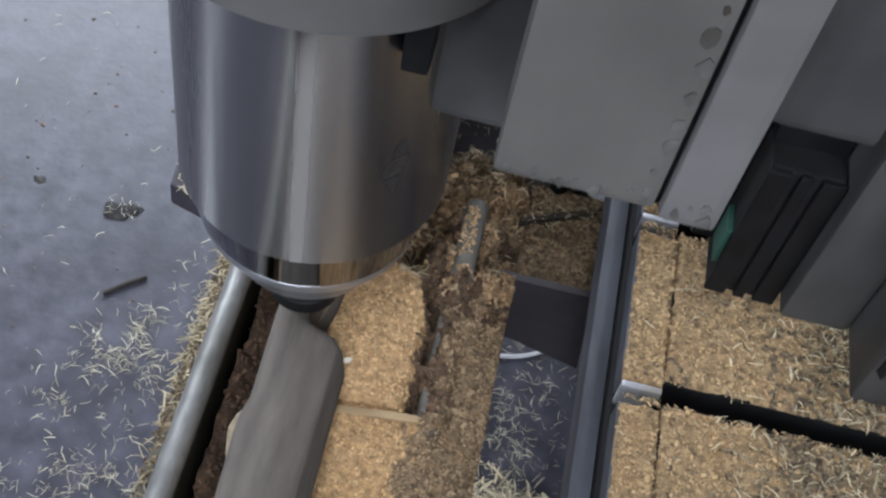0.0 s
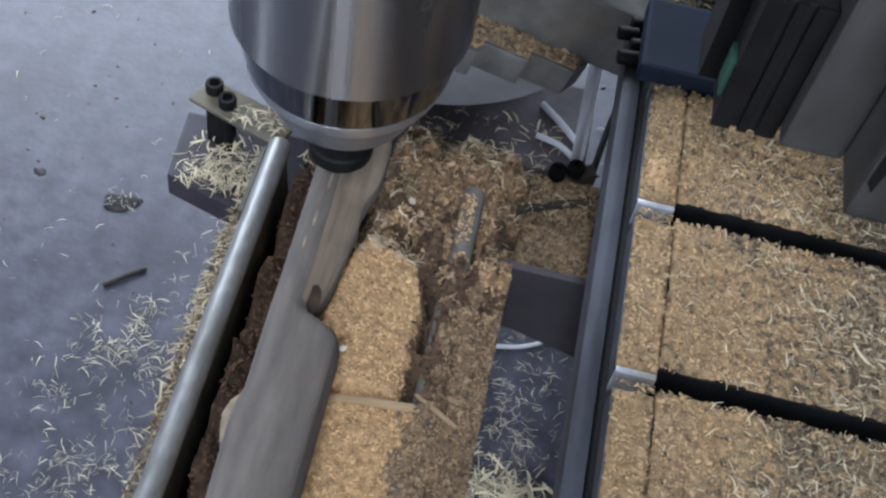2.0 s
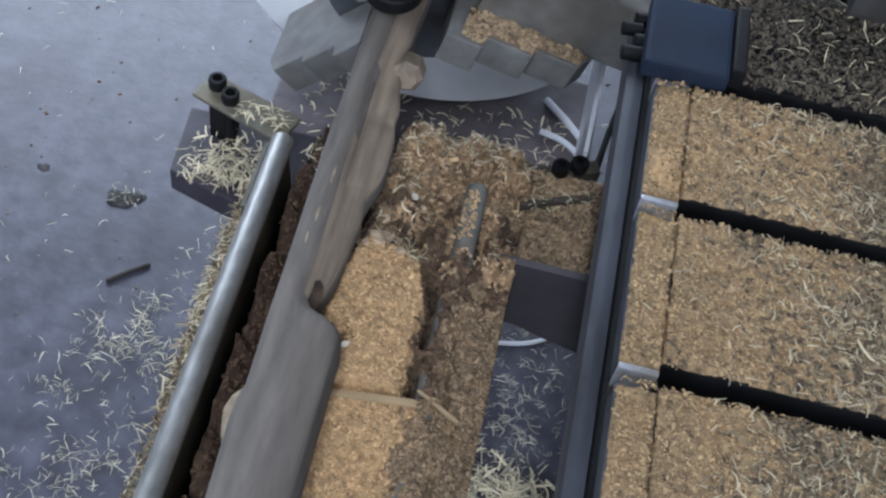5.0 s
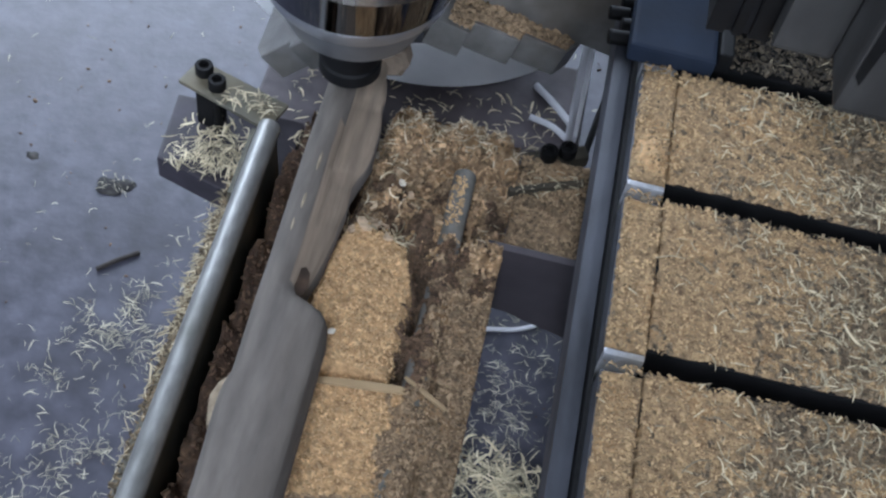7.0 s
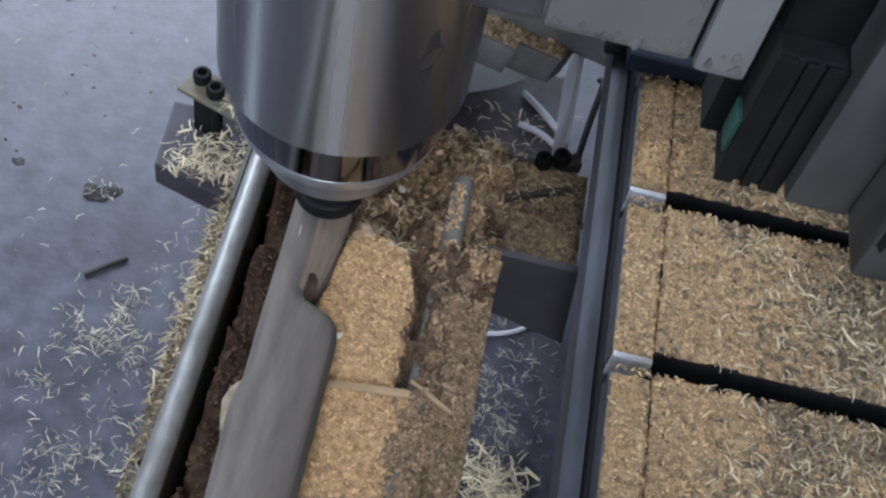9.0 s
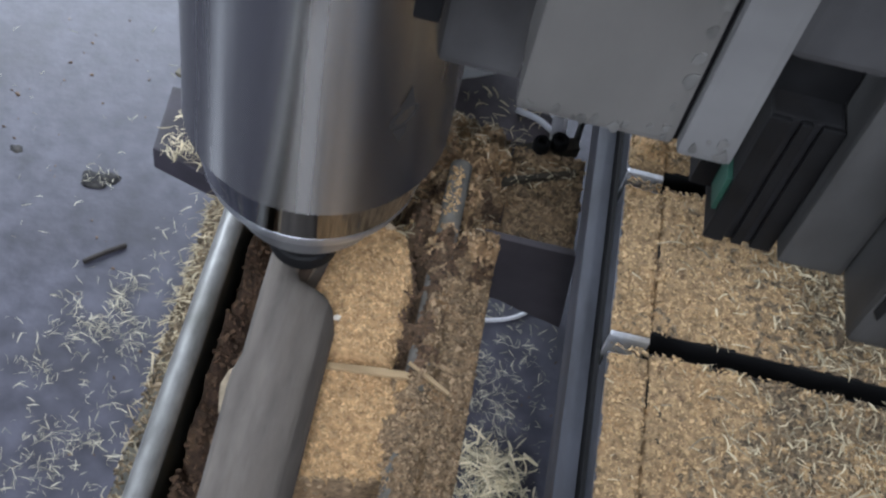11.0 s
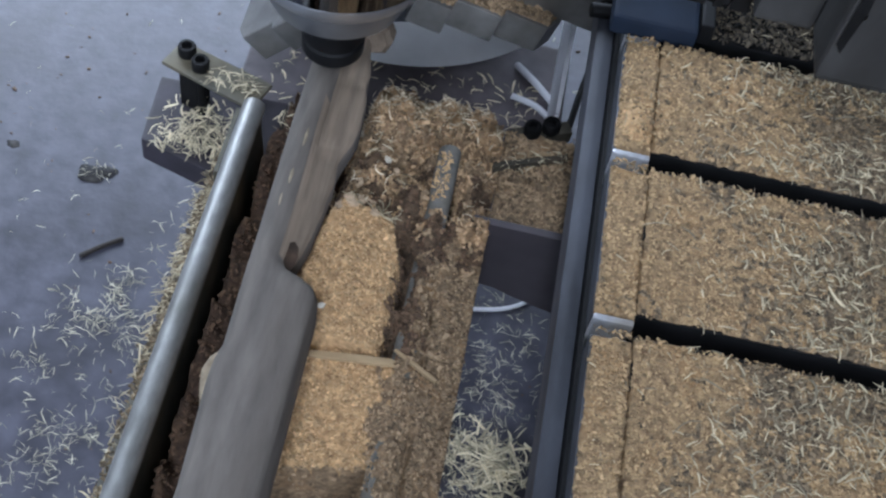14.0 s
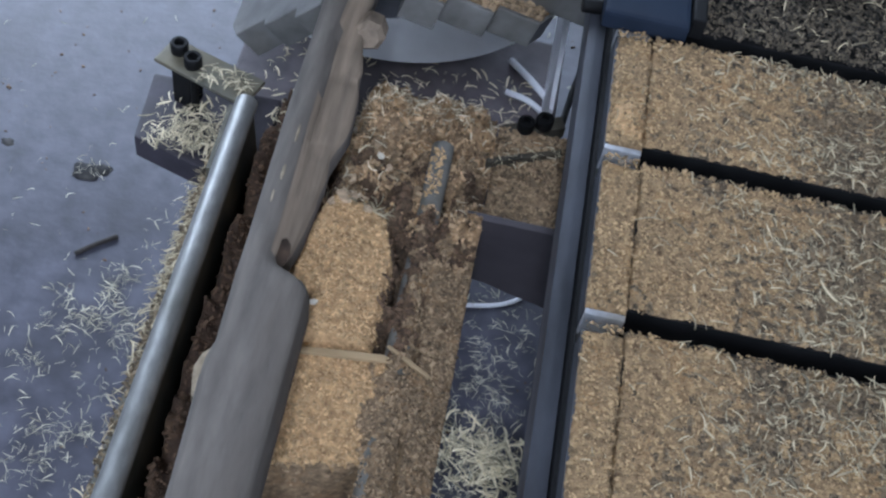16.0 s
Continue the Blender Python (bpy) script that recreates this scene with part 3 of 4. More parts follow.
# ---- heaped sawdust round the unit ----
def heap_h(x, y):
    trough = 0.137 + 0.009 * fbm(x, y, 75, 2) + 0.016 * smooth(-0.0265, -0.0380, x) * clamp01(0.75 + 0.9 * fbm(x, y, 60, 17)) - 0.024 * smooth(0.030, 0.075, y)
    n1 = 0.0012 * fbm(x * 0.5, y, 110, 1)
    # packed block of dust beside the stick, then a lower shelf nearer by
    far = smooth(-0.004, 0.012, y + 0.5 * (x + 0.002) * 0.4)
    near = smooth(-0.0525 + n1, -0.0538 + n1, y)
    right = 0.0205 - 0.007 * smooth(-0.020, 0.006, y) + n1 + 0.004 * near
    top = 0.1775 + 0.0016 * fbm(x, y, 42, 31) - 0.0165 * far - near * (0.0066 + 0.13 * clamp01(-0.055 - y)) - 0.0045 * smooth(0.004, 0.019, x) * (1 - near)
    strip_z = 0.1652 + 0.0066 * math.exp(-((x - 0.0272) / 0.0050) ** 2) * (1 - smooth(0.008, 0.020, y)) - 0.004 * smooth(0.036, 0.0458, x) - 0.0065 * smooth(0.008, 0.020, y)
    w = 0.0034 + 0.003 * near
    z = top + (strip_z - top) * smooth(right - w, right + w, x)
    # hollow at the foot of the block
    g = math.exp(-((x - right - 0.0012 - 0.0015 * fbm(0.9, y, 90, 18)) / 0.0020) ** 2) * (1 - far) * (1 - near) * clamp01(0.75 + 1.8 * fbm(0.3, y, 70, 8))
    z -= 0.0175 * g * (1 - 0.6 * near)
    # crack in front of the block and beside the rod
    z -= 0.005 * math.exp(-((y + 0.0532 - n1) / 0.0008) ** 2) * smooth(0.000, 0.016, x) * (1 - smooth(0.021, 0.024, x))
    xc = 0.0316 - 0.03 * min(0.0, y)
    z += smooth(right, right + 0.003, x) * (0.0024 * fbm(x, y, 95, 14) + 0.0012 * fbm(x, y, 260, 15))
    z -= 0.0075 * math.exp(-((x - xc - 0.3 * n1) / 0.0009) ** 2) * clamp01(0.55 + 1.8 * fbm(0.7, y, 45, 6)) * (1 - smooth(0.02, 0.03, y))
    # loose torn far end
    z += far * (0.0105 * fbm(x, y, 80, 12) + 0.0050 * fbm(x, y, 210, 13))
    z -= 0.018 * smooth(0.046 + 0.010 * fbm(x, 0, 60, 3), 0.082, y + 0.004 * fbm(x, y, 120, 4))
    z -= 0.022 * math.exp(-(((x + 0.0080) / 0.0045) ** 2 + ((y - 0.0085) / 0.0045) ** 2))
    # rectangular notch
    if y < -0.08:
        yn = -0.0945 + 0.22 * (x + 0.006) + n1
        z -= 0.030 * smooth(yn, yn - 0.0024, y) * smooth(0.0236, 0.0230, x) * (1 - smooth(-0.125, -0.13, y))
    # the stick's side: steep fall into the trough
    edge = -0.0128 + 0.0070 * smooth(-0.024, 0.004, y) + 0.0015 * fbm(0, y, 60, 1)
    z = trough + (z - trough) * smooth(edge - 0.0060, edge + 0.0030, x)
    return z + 0.0011 * fbm(x, y, 170, 6) + 0.0007 * fbm(x, y, 520, 7)


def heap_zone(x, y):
    """0 fresh dust on the packed block, 1 dirty dust round it, 2 trough dust darkened for shade, 3 torn dust at the far
    end, 4 hollow dust darkened for shade.
    """
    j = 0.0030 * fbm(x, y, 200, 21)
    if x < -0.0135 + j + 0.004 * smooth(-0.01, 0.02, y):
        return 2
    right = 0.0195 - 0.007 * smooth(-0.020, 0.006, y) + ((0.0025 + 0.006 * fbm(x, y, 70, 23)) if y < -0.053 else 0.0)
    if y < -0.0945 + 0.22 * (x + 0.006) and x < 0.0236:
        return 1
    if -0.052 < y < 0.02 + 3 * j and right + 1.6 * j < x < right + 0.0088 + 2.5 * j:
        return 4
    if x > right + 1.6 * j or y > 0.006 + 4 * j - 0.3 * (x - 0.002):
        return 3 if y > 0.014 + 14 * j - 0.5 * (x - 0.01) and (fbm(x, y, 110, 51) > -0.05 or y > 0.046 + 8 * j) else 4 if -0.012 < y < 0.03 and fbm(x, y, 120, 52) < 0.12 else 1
    return 0


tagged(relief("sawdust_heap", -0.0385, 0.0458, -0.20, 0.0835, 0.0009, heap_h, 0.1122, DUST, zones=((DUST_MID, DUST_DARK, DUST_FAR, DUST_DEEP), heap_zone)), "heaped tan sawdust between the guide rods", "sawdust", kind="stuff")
tagged(relief("sawdust_heap", 0.0462, 0.0735, 0.0170, 0.0630, 0.0012, lambda x, y: 0.1545 + 0.002 * fbm(x, y, 110, 5) + 0.001 * fbm(x, y, 400, 5), 0.1502, DUST_MID), "thin brown sawdust on the cross member", "sawdust", kind="stuff")
HEAP_SPOTS = sprinkle(17000, 15, -0.016, 0.0455, -0.13, 0.070, heap_h)
scatter("heap_grains", GRAIN, [p for p in HEAP_SPOTS if heap_zone(p[0], p[1]) == 0], 0.0011, "grain", "loose tan sawdust grains on the heap", "sawdust", 15, 0.6)
scatter("pale_grains", FAR_GRAIN, [p for p in HEAP_SPOTS if heap_zone(p[0], p[1]) == 3], 0.0015, "grain", "pale torn sawdust on the heap's far end", "sawdust", 18, 0.8)
scatter("dirty_grains", GRAIN_MID, [p for p in HEAP_SPOTS if heap_zone(p[0], p[1]) == 1], 0.0013, "grain", "brown dirty sawdust grains beside the rod", "sawdust", 17, 0.7)
scatter("hollow_grains", GRAIN_DARK, [p for p in HEAP_SPOTS if heap_zone(p[0], p[1]) == 4], 0.0015, "grain", "crumbly sawdust beside the packed block, darkened for the hollow's shade", "sawdust", 19, 0.8)
scatter("trough_grains", GRAIN_DARK, sprinkle(2500, 16, -0.0385, -0.014, -0.13, 0.070, heap_h), 0.0018, "grain", "brown sawdust in the trough, darkened for its shade", "sawdust", 16, 0.6)

# ---- the chuck ----
chuck = thing("lathe_chuck", "large turned steel three-jaw chuck with dusty stepped jaws", "chuck", (BX, 0.13, BZ))
TO_Y = Matrix(((1, 0, 0, 0), (0, 0, 1, 0), (0, -1, 0, 0), (0, 0, 0, 1)))
part("chuck_body", lathe([(0.018, 0.0), (0.0815, 0.0), (0.083, 0.0015), (0.083, 0.058), (0.080, 0.06), (0.03, 0.06)], 96, m=TO_Y), CHUCK_STEEL, chuck, "turned steel chuck body", smooth=True)
part("backing_flange", lathe([(0.055, 0.06), (0.055, 0.075), (0.05, 0.078)], 64, m=TO_Y), DULL_STEEL, chuck, smooth=True)


def jaw(angle):
    # steps fall away from the bar axis; the local x axis points outwards
    pts = [(0.016, 0.0), (0.016, 0.047), (0.030, 0.047), (0.031, 0.041), (0.049, 0.041), (0.050, 0.037), (0.067, 0.037), (0.072, 0.029), (0.072, 0.0)]
    m = Matrix.Rotation(radians(angle), 4, "Y") @ Matrix(((1, 0, 0, 0), (0, -1, 0, 0), (0, 0, 1, 0), (0, 0, 0, 1)))
    j = part("jaw", prism(pts, -0.0035, 0.0100, m=m), JAW_STEEL, chuck, "stepped steel chuck jaw", bevel=0.0008)
    return j


for a in (13, 134, 246):
    jaw(a)
part("jaw_carrier", box(0.024, 0.086, -0.030, -0.0005, 0.0102, 0.040, m=Matrix.Rotation(radians(13), 4, "Y")), JAW_STEEL, chuck, "dusty dark upper part of the jaw", bevel=0.0015)
head = thing("headstock", "dark cast headstock behind the chuck", "machine part", (BX, 0.25, 0))
part("housing", box(-0.035, 0.035, -0.04, 0.03, 0.0985, 0.235), PURPLE, head, bevel=0.004)
part("spindle_nose", lathe([(0.035, -0.05), (0.035, 0.0)], 48, m=Matrix.Translation((0, -0.092, BZ)) @ TO_Y), DULL_STEEL, head, smooth=True)

# ---- the wooden workpiece ----
workpiece = thing("wooden_workpiece", "grey raw wooden stick with a carved notch, clamped in the chuck", "workpiece", (BX, 0, BZ))


def lerp(table_rows, y):
    for (a, u), (b, v) in zip(table_rows, table_rows[1:]):
        if y <= b:
            return u + (v - u) * clamp01((y - a) / (b - a))
    return table_rows[-1][1]


LEFT = [(-0.30, 0.0105), (-0.115, 0.0100), (-0.086, 0.0112), (-0.080, 0.0118), (-0.072, 0.0100), (-0.045, 0.0106), (-0.03, 0.0106), (0.02, 0.0113), (0.035, 0.0112), (0.06, 0.0110), (0.16, 0.0112)]
RIGHT = [(-0.30, 0.0150), (-0.10, 0.0142), (-0.053, 0.0138), (-0.0500, 0.0128), (-0.0478, 0.0106), (-0.0462, 0.0055), (-0.0446, 0.0028), (-0.0395, 0.0034), (-0.030, 0.0060), (-0.0163, 0.0072), (-0.0056, 0.0080), (0.0005, 0.0076), (0.007, 0.0090), (0.0159, 0.0114), (0.0336, 0.0108), (0.0461, 0.0086), (0.062, 0.0066), (0.07, 0.0062), (0.16, 0.0110)]
RIDGE = [(-0.30, 0.0150), (-0.055, 0.0138), (-0.047, 0.006), (-0.042, -0.0010), (-0.02, -0.0010), (0.01, -0.0016), (0.05, -0.0022), (0.07, -0.001), (0.16, 0.004)]


def wood_section(y):
    l, r, q = lerp(LEFT, y), lerp(RIGHT, y), lerp(RIDGE, y)
    w = 0.0011 * fbm(y, 0, 75, 2)
    z1, z0 = 0.0122 + w, -0.0105
    k = clamp01((q + 0.0015) / 0.013)
    low = 0.0050 * (1 - k) + 0.0006
    pts = [(-l + 0.002, z0 + 0.001), (-l - w, -0.005), (-l, 0.002), (-l + 0.0013, 0.008), (-l + 0.004, z1 - 0.0008), (min(q, r - 0.003) - 0.004, z1), (min(q, r - 0.003), z1 - 0.0012 * (1 - k)), (min(q, r - 0.003) + 0.0016, z1 - low), (r - 0.0012, z1 - low - 0.0006), (r + w, z1 - low - 0.0026 - 0.003 * k), (r, -0.004), (r - 0.002, z0)]
    return pts


def wood_stick():
    bm = bmesh.new()
    rings = []
    y = -0.30
    while y < 0.128:
        rings.append([bm.verts.new((x, y, z)) for x, z in wood_section(y)])
        y += 0.0025 if -0.07 < y < 0.09 else 0.006
    for a, b in zip(rings, rings[1:]):
        for k in range(12):
            bm.faces.new((a[k], a[(k + 1) % 12], b[(k + 1) % 12], b[k]))
    bm.faces.new(rings[0][::-1])
    bm.faces.new(rings[-1])
    ob = part("stick", bm, WOOD, workpiece, smooth=True)
    ob.data.set_sharp_from_angle(angle=radians(65))
    ob.data.materials.append(WOOD_FRESH)
    for p in ob.data.polygons:
        c = p.center
        if c.y > -0.041 and c.x > -0.001 and p.normal.z > 0.2:
            p.material_index = 1
    return ob


wood_stick()
bm = lathe([(0.0042, 0), (0.0056, 0.0012), (0.0058, 0.010), (0.004, 0.0125)], 7, m=Matrix.Translation((0.0085, 0.069, 0.001)) @ Matrix.Rotation(radians(70), 4, "X"))
part("stub", bm, WOOD_FRESH, workpiece, "fresh-cut knot stub")
bm = lathe([(0.0012, -0.001), (0.004, 0.0005), (0.0043, 0.0012), (0.002, 0.0018)], 9, m=Matrix.Translation((0.0016, -0.0390, 0.0064)) @ Matrix.Diagonal((0.62, 1.35, 0.6, 1)))
part("scorched_knot", bm, SCORCH, workpiece, "dark scorched knot")
bm = prism([(-0.0120, -0.088), (-0.0132, -0.083), (-0.0139, -0.079), (-0.0128, -0.0745), (-0.0105, -0.0715), (-0.006, -0.072), (-0.005, -0.090)], -0.0085, 0.001)
part("torn_edge", bm, TORN, workpiece, "pale torn lower edge", bevel=0.001)

for x, y, z, r in ((-0.0052, -0.020, 0.0117, 0.0011), (-0.0046, -0.0125, 0.0117, 0.0009), (-0.0038, 0.004, 0.0117, 0.0008)):
    bm = lathe([(r * 0.2, -0.0006), (r, 0.0), (r * 0.9, 0.0004), (r * 0.3, 0.0006)], 9, m=Matrix.Translation((x, y, z)) @ Matrix.Diagonal((0.6, 5.0, 1, 1)))
    part("torn_grain", bm, TORN, workpiece, "torn reddish grain")

# ---- the travelling spindle carriage; its origin is the tool tip ----
carriage = thing("spindle_carriage", "travelling router spindle in a grey steel carriage", "router spindle", (BX - 0.0035, -0.0361, 0.2))
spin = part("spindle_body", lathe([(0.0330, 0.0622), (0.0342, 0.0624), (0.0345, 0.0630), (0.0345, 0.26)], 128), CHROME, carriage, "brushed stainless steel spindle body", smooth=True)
part("lower_band", lathe([(0.0290, 0.0463), (0.0303, 0.0466), (0.0334, 0.0616), (0.0336, 0.0624), (0.0325, 0.0634)], 128), POLISHED, carriage, "polished dark steel lower band", smooth=True)
part("bearing_ring", lathe([(0.0262, 0.0394), (0.0276, 0.0396), (0.0288, 0.0412), (0.0298, 0.0440), (0.0301, 0.0460), (0.0290, 0.0466)], 128), BRIGHT_RING, carriage, "bright rounded bearing ring", smooth=True)
part("nose_cone", lathe([(0.0120, 0.0262), (0.0206, 0.0263), (0.0216, 0.0268), (0.0262, 0.0370), (0.0268, 0.0394), (0.0258, 0.0398)], 96), SATIN, carriage, "satin grey nose cone", smooth=True)
nut = part("collet_nut", lathe([(0.0062, 0.0004), (0.0090, 0.0004), (0.0104, 0.0022), (0.0104, 0.0066), (0.0096, 0.0074), (0.0096, 0.0088), (0.0108, 0.0098), (0.0108, 0.0200), (0.0100, 0.0263)], 48), BLACK, carriage, "black collet nut", smooth=True)
part("cutter", lathe([(0.0014, -0.004), (0.0016, -0.003), (0.0016, 0.004)], 16), DULL_STEEL, carriage, "thin steel cutter", smooth=True)
# engraved loop and pointed arrows on the body
bm = bmesh.new()


def on_body(a, z, r=0.0346):
    return (r * math.sin(radians(a)), -r * math.cos(radians(a)), z)


ring = []
for k in range(28):
    u = 2 * math.pi * k / 28
    ring.append(on_body(43 + 5.2 * math.cos(u) + 1.2 * math.sin(u), 0.0960 + 0.0030 * math.sin(u) + 0.0008 * math.cos(u), 0.0343))
tube(ring + [ring[0]], 0.00055, 5, bm, 2)
for s in (1, -1):
    tri = [(42.5 - 2.2 * s, 0.0960 + s * 0.0036), (42.5 + 3.8 * s, 0.0960 + s * 0.0040), (43.5 + 0.8 * s, 0.0960 + s * 0.0095)]
    lo = [bm.verts.new(on_body(a, z, 0.0344)) for a, z in tri]
    hi = [bm.verts.new(on_body(a, z, 0.0348)) for a, z in tri]
    bm.faces.new(hi)
    bm.faces.new(lo[::-1])
    for k in range(3):
        bm.faces.new((lo[k], lo[(k + 1) % 3], hi[(k + 1) % 3], hi[k]))
part("engraved_mark", bm, LOGO, spin, "dark engraved rotation mark")
# clamp
clampring = part("clamp_ring", lathe([(0.0348, 0.1450), (0.0405, 0.1450), (0.0420, 0.1465), (0.0420, 0.205), (0.0348, 0.205)], 96), PLATE_GREY, carriage, "dark grey clamp ring", smooth=True)
part("clamp_gap", box(0.0215, 0.0272, -0.0315, -0.0180, 0.1320, 0.170), BLACK, carriage, bevel=0.001)
part("clamp_ear", box(0.0275, 0.0462, -0.0200, 0.0100, 0.1100, 0.20), PLATE_EAR, carriage, "dark grey clamp ear", bevel=0.002)
# carriage plates
part("front_plate", box(0.0427, 0.0688, -0.0727, -0.0527, 0.1578, 0.2718), PLATE_FRONT, carriage, "large dirty dark grey front plate", bevel=0.0015)


def dabs(name, mat, spots, y, size, seed, label):
    """Flat irregular dabs of dirt on an upright face that looks along -y."""
    rng = random.Random(seed)
    bm = bmesh.new()
    for x, z in spots:
        outline = []
        r = size * (0.5 + rng.random())
        for k in range(8):
            q = r * (0.55 + 0.6 * rng.random())
            outline.append((x + q * math.cos(k * math.pi / 4), z + q * 1.3 * math.sin(k * math.pi / 4)))
        prism(outline, -y, -y + 0.0002 + 0.0002 * rng.random(), bm, RY)
    return tagged(part(name, bm, mat, carriage, label), kind="stuff")


grit = random.Random(61)
dabs("plate_grime", PLATE_EDGE, [(0.0672 - 0.0012 * grit.random() ** 2, 0.1605 + 0.0055 * k + 0.002 * grit.random()) for k in range(15)], -0.0727, 0.0011, 7, "brown grime along the plate's edge")
dabs("plate_grime", PLATE_EDGE, [(0.0440 + 0.024 * grit.random(), 0.1590 + 0.002 * grit.random()) for k in range(14)], -0.0727, 0.0008, 9, "dusty dirt along the plate's lower edge")
dabs("column_grime", PLATE_EDGE, [(0.0704 + 0.0075 * grit.random(), 0.1590 + 0.004 * grit.random() ** 2) for k in range(8)], -0.0741, 0.0007, 10, "dusty dirt on the column's lower end")
part("plate_seam", box(0.0688, 0.0695, -0.0713, -0.0541, 0.1581, 0.2718), BLACK, carriage)
part("light_column", box(0.0695, 0.0788, -0.0741, -0.0527, 0.1574, 0.2718), PLATE_LIGHT, carriage, "lighter grey upright column", bevel=0.0015)
guide = part("guide_block", box(0.1020, 0.1190, -0.0155, 0.0125, 0.068, 0.1140), SLOT, carriage, "black grooved guide block", bevel=0.001)
# Black box stands in for the deep shade of an open cavity.
part("guide_recess_shade", box(0.1022, 0.1188, -0.0080, 0.0125, 0.1142, 0.2600), BLACK, carriage, "black box in place of the shaded recess above the guide")
for x0, x1 in ((0.1018, 0.1070), (0.1090, 0.1118), (0.1138, 0.1192)):
    part("guide_rib", box(x0, x1, -0.0169, -0.0153, 0.068, 0.1140), BLACK, guide, bevel=0.0006)
part("green_edge", box(0.1006, 0.1019, -0.0155, -0.0075, 0.078, 0.090), GREEN, carriage, "small green painted edge")
part("upper_block", box(0.0795, 0.0951, -0.0706, -0.047, 0.1799, 0.2718), PLATE_EAR, carriage, "dark grey upper block", bevel=0.0015)
part("web_plate", box(0.0965, 0.1020, -0.0035, 0.0125, 0.072, 0.26), BLACK, carriage)
part("side_plate", box(0.1194, 0.1360, -0.0225, 0.0145, 0.072, 0.26), PLATE_DARK, carriage, "oil-stained dark side plate", bevel=0.0015)
part("outer_plate", box(0.1363, 0.1935, -0.0410, 0.0125, 0.072, 0.26), PLATE_DARK, carriage, "oil-stained grey outer plate", bevel=0.002)
part("oil_smear", prism([(0.1372, 0.086), (0.1392, 0.083), (0.1405, 0.098), (0.1398, 0.116), (0.1410, 0.150), (0.1402, 0.20), (0.1385, 0.20), (0.1388, 0.150), (0.1376, 0.118)], 0.0411, 0.0414, m=RY), BLACK, carriage, "black oil smear")
part("bolt_head", lathe([(0.0016, 0.0), (0.0018, 0.0006), (0.0014, 0.0018)], 12, m=Matrix.Translation((0.1395, -0.0410, 0.0960)) @ TO_Y), BRIGHT_RING, carriage, "small bright bolt head", smooth=True)
part("mount_plate", box(0.0300, 0.1900, -0.0500, 0.0160, 0.2720, 0.2860), PLATE_GREY, carriage, "grey plate that carries the front plates", bevel=0.002)
# Beam enlarged beyond view so that it keeps light off the table boards.
part("shading_gantry_beam", box(0.1050, 0.5000, 0.0165, 0.0825, 0.09, 0.34), PLATE_GREY, carriage, "assumed grey gantry beam, enlarged out of view to shade the boards", bevel=0.002)
part("gantry_leg", box(0.4000, 0.5000, 0.0170, 0.0820, 0.0345, 0.0898), PLATE_GREY, carriage, "grey gantry leg on the table", bevel=0.002)

# ---- small things round the machine ----
block = thing("blue_block", "dark blue-grey steel block on the table corner", "machine part", (0.082, 0.06, TOP))
part("block_body", box(-0.0140, 0.0135, -0.0135, 0.0190, -0.002, 0.005), BLUE_STEEL, block, bevel=0.0015)
part("block_post", box(0.0140, 0.0185, -0.010, 0.02, -0.002, 0.006), BLACK, block, bevel=0.0008)


def strip(name, pts, r, mat, label, category):
    return tagged(part(name, tube(pts, r, 8), mat, smooth=True), label, category)


strip("white_strip", [(0.0480, 0.1505, 0.1006), (0.0590, 0.1400, 0.1010), (0.0690, 0.1293, 0.1006)], 0.0016, WHITE, "white plastic strip lying on the dark rear plate", "plastic strip")
strip("white_strip", [(0.0483, 0.1312, 0.1004), (0.0590, 0.1278, 0.1010), (0.0680, 0.1215, 0.1004)], 0.0014, WHITE, "white plastic strip lying on the dark rear plate", "plastic strip")
strip("black_cable", [(0.0790, 0.150, 0.12), (0.0772, 0.127, 0.14), (0.0730, 0.100, 0.143), (0.0707, 0.0826, 0.142), (0.0700, 0.074, 0.12), (0.0690, 0.070, 0.1505)], 0.0013, RUBBER, "thin black cable along the table's side", "cable")
pane = part("grey_sheet", prism([(0.0660, 0.185), (0.0648, 0.0900), (0.0664, 0.0898), (0.0690, 0.185)], 0.0988, 0.140), WHITE, None)
tagged(pane, "pale grey metal sheet standing on the rear plate", "metal sheet")
strip("white_cable", [(0.0480, 0.0790, 0.0011), (0.0563, 0.0808, 0.0011), (0.0660, 0.0832, 0.0011), (0.0753, 0.0878, 0.0011), (0.0830, 0.0950, 0.0011)], 0.0011, WHITE, "white cable lying on the concrete floor", "cable")


def splint(name, a, b, w, th, mat, label):
    a, b = Vector(a), Vector(b)
    n = (b - a).length
    m = Matrix.Translation(a) @ (b - a).to_track_quat("X", "Z").to_matrix().to_4x4()
    outline = [(0, -w * 0.35), (n * 0.25, -w * 0.42), (n * 0.7, -w * 0.5), (n * 0.99, -w * 0.45), (n * 0.96, -w * 0.1), (n, w * 0.15), (n * 0.95, w * 0.42), (n * 0.55, w * 0.5), (n * 0.2, w * 0.4), (0, w * 0.3)]
    return tagged(part(name, prism(outline, -th / 2, th / 2, m=m), mat, bevel=th * 0.2), label, "splinter")


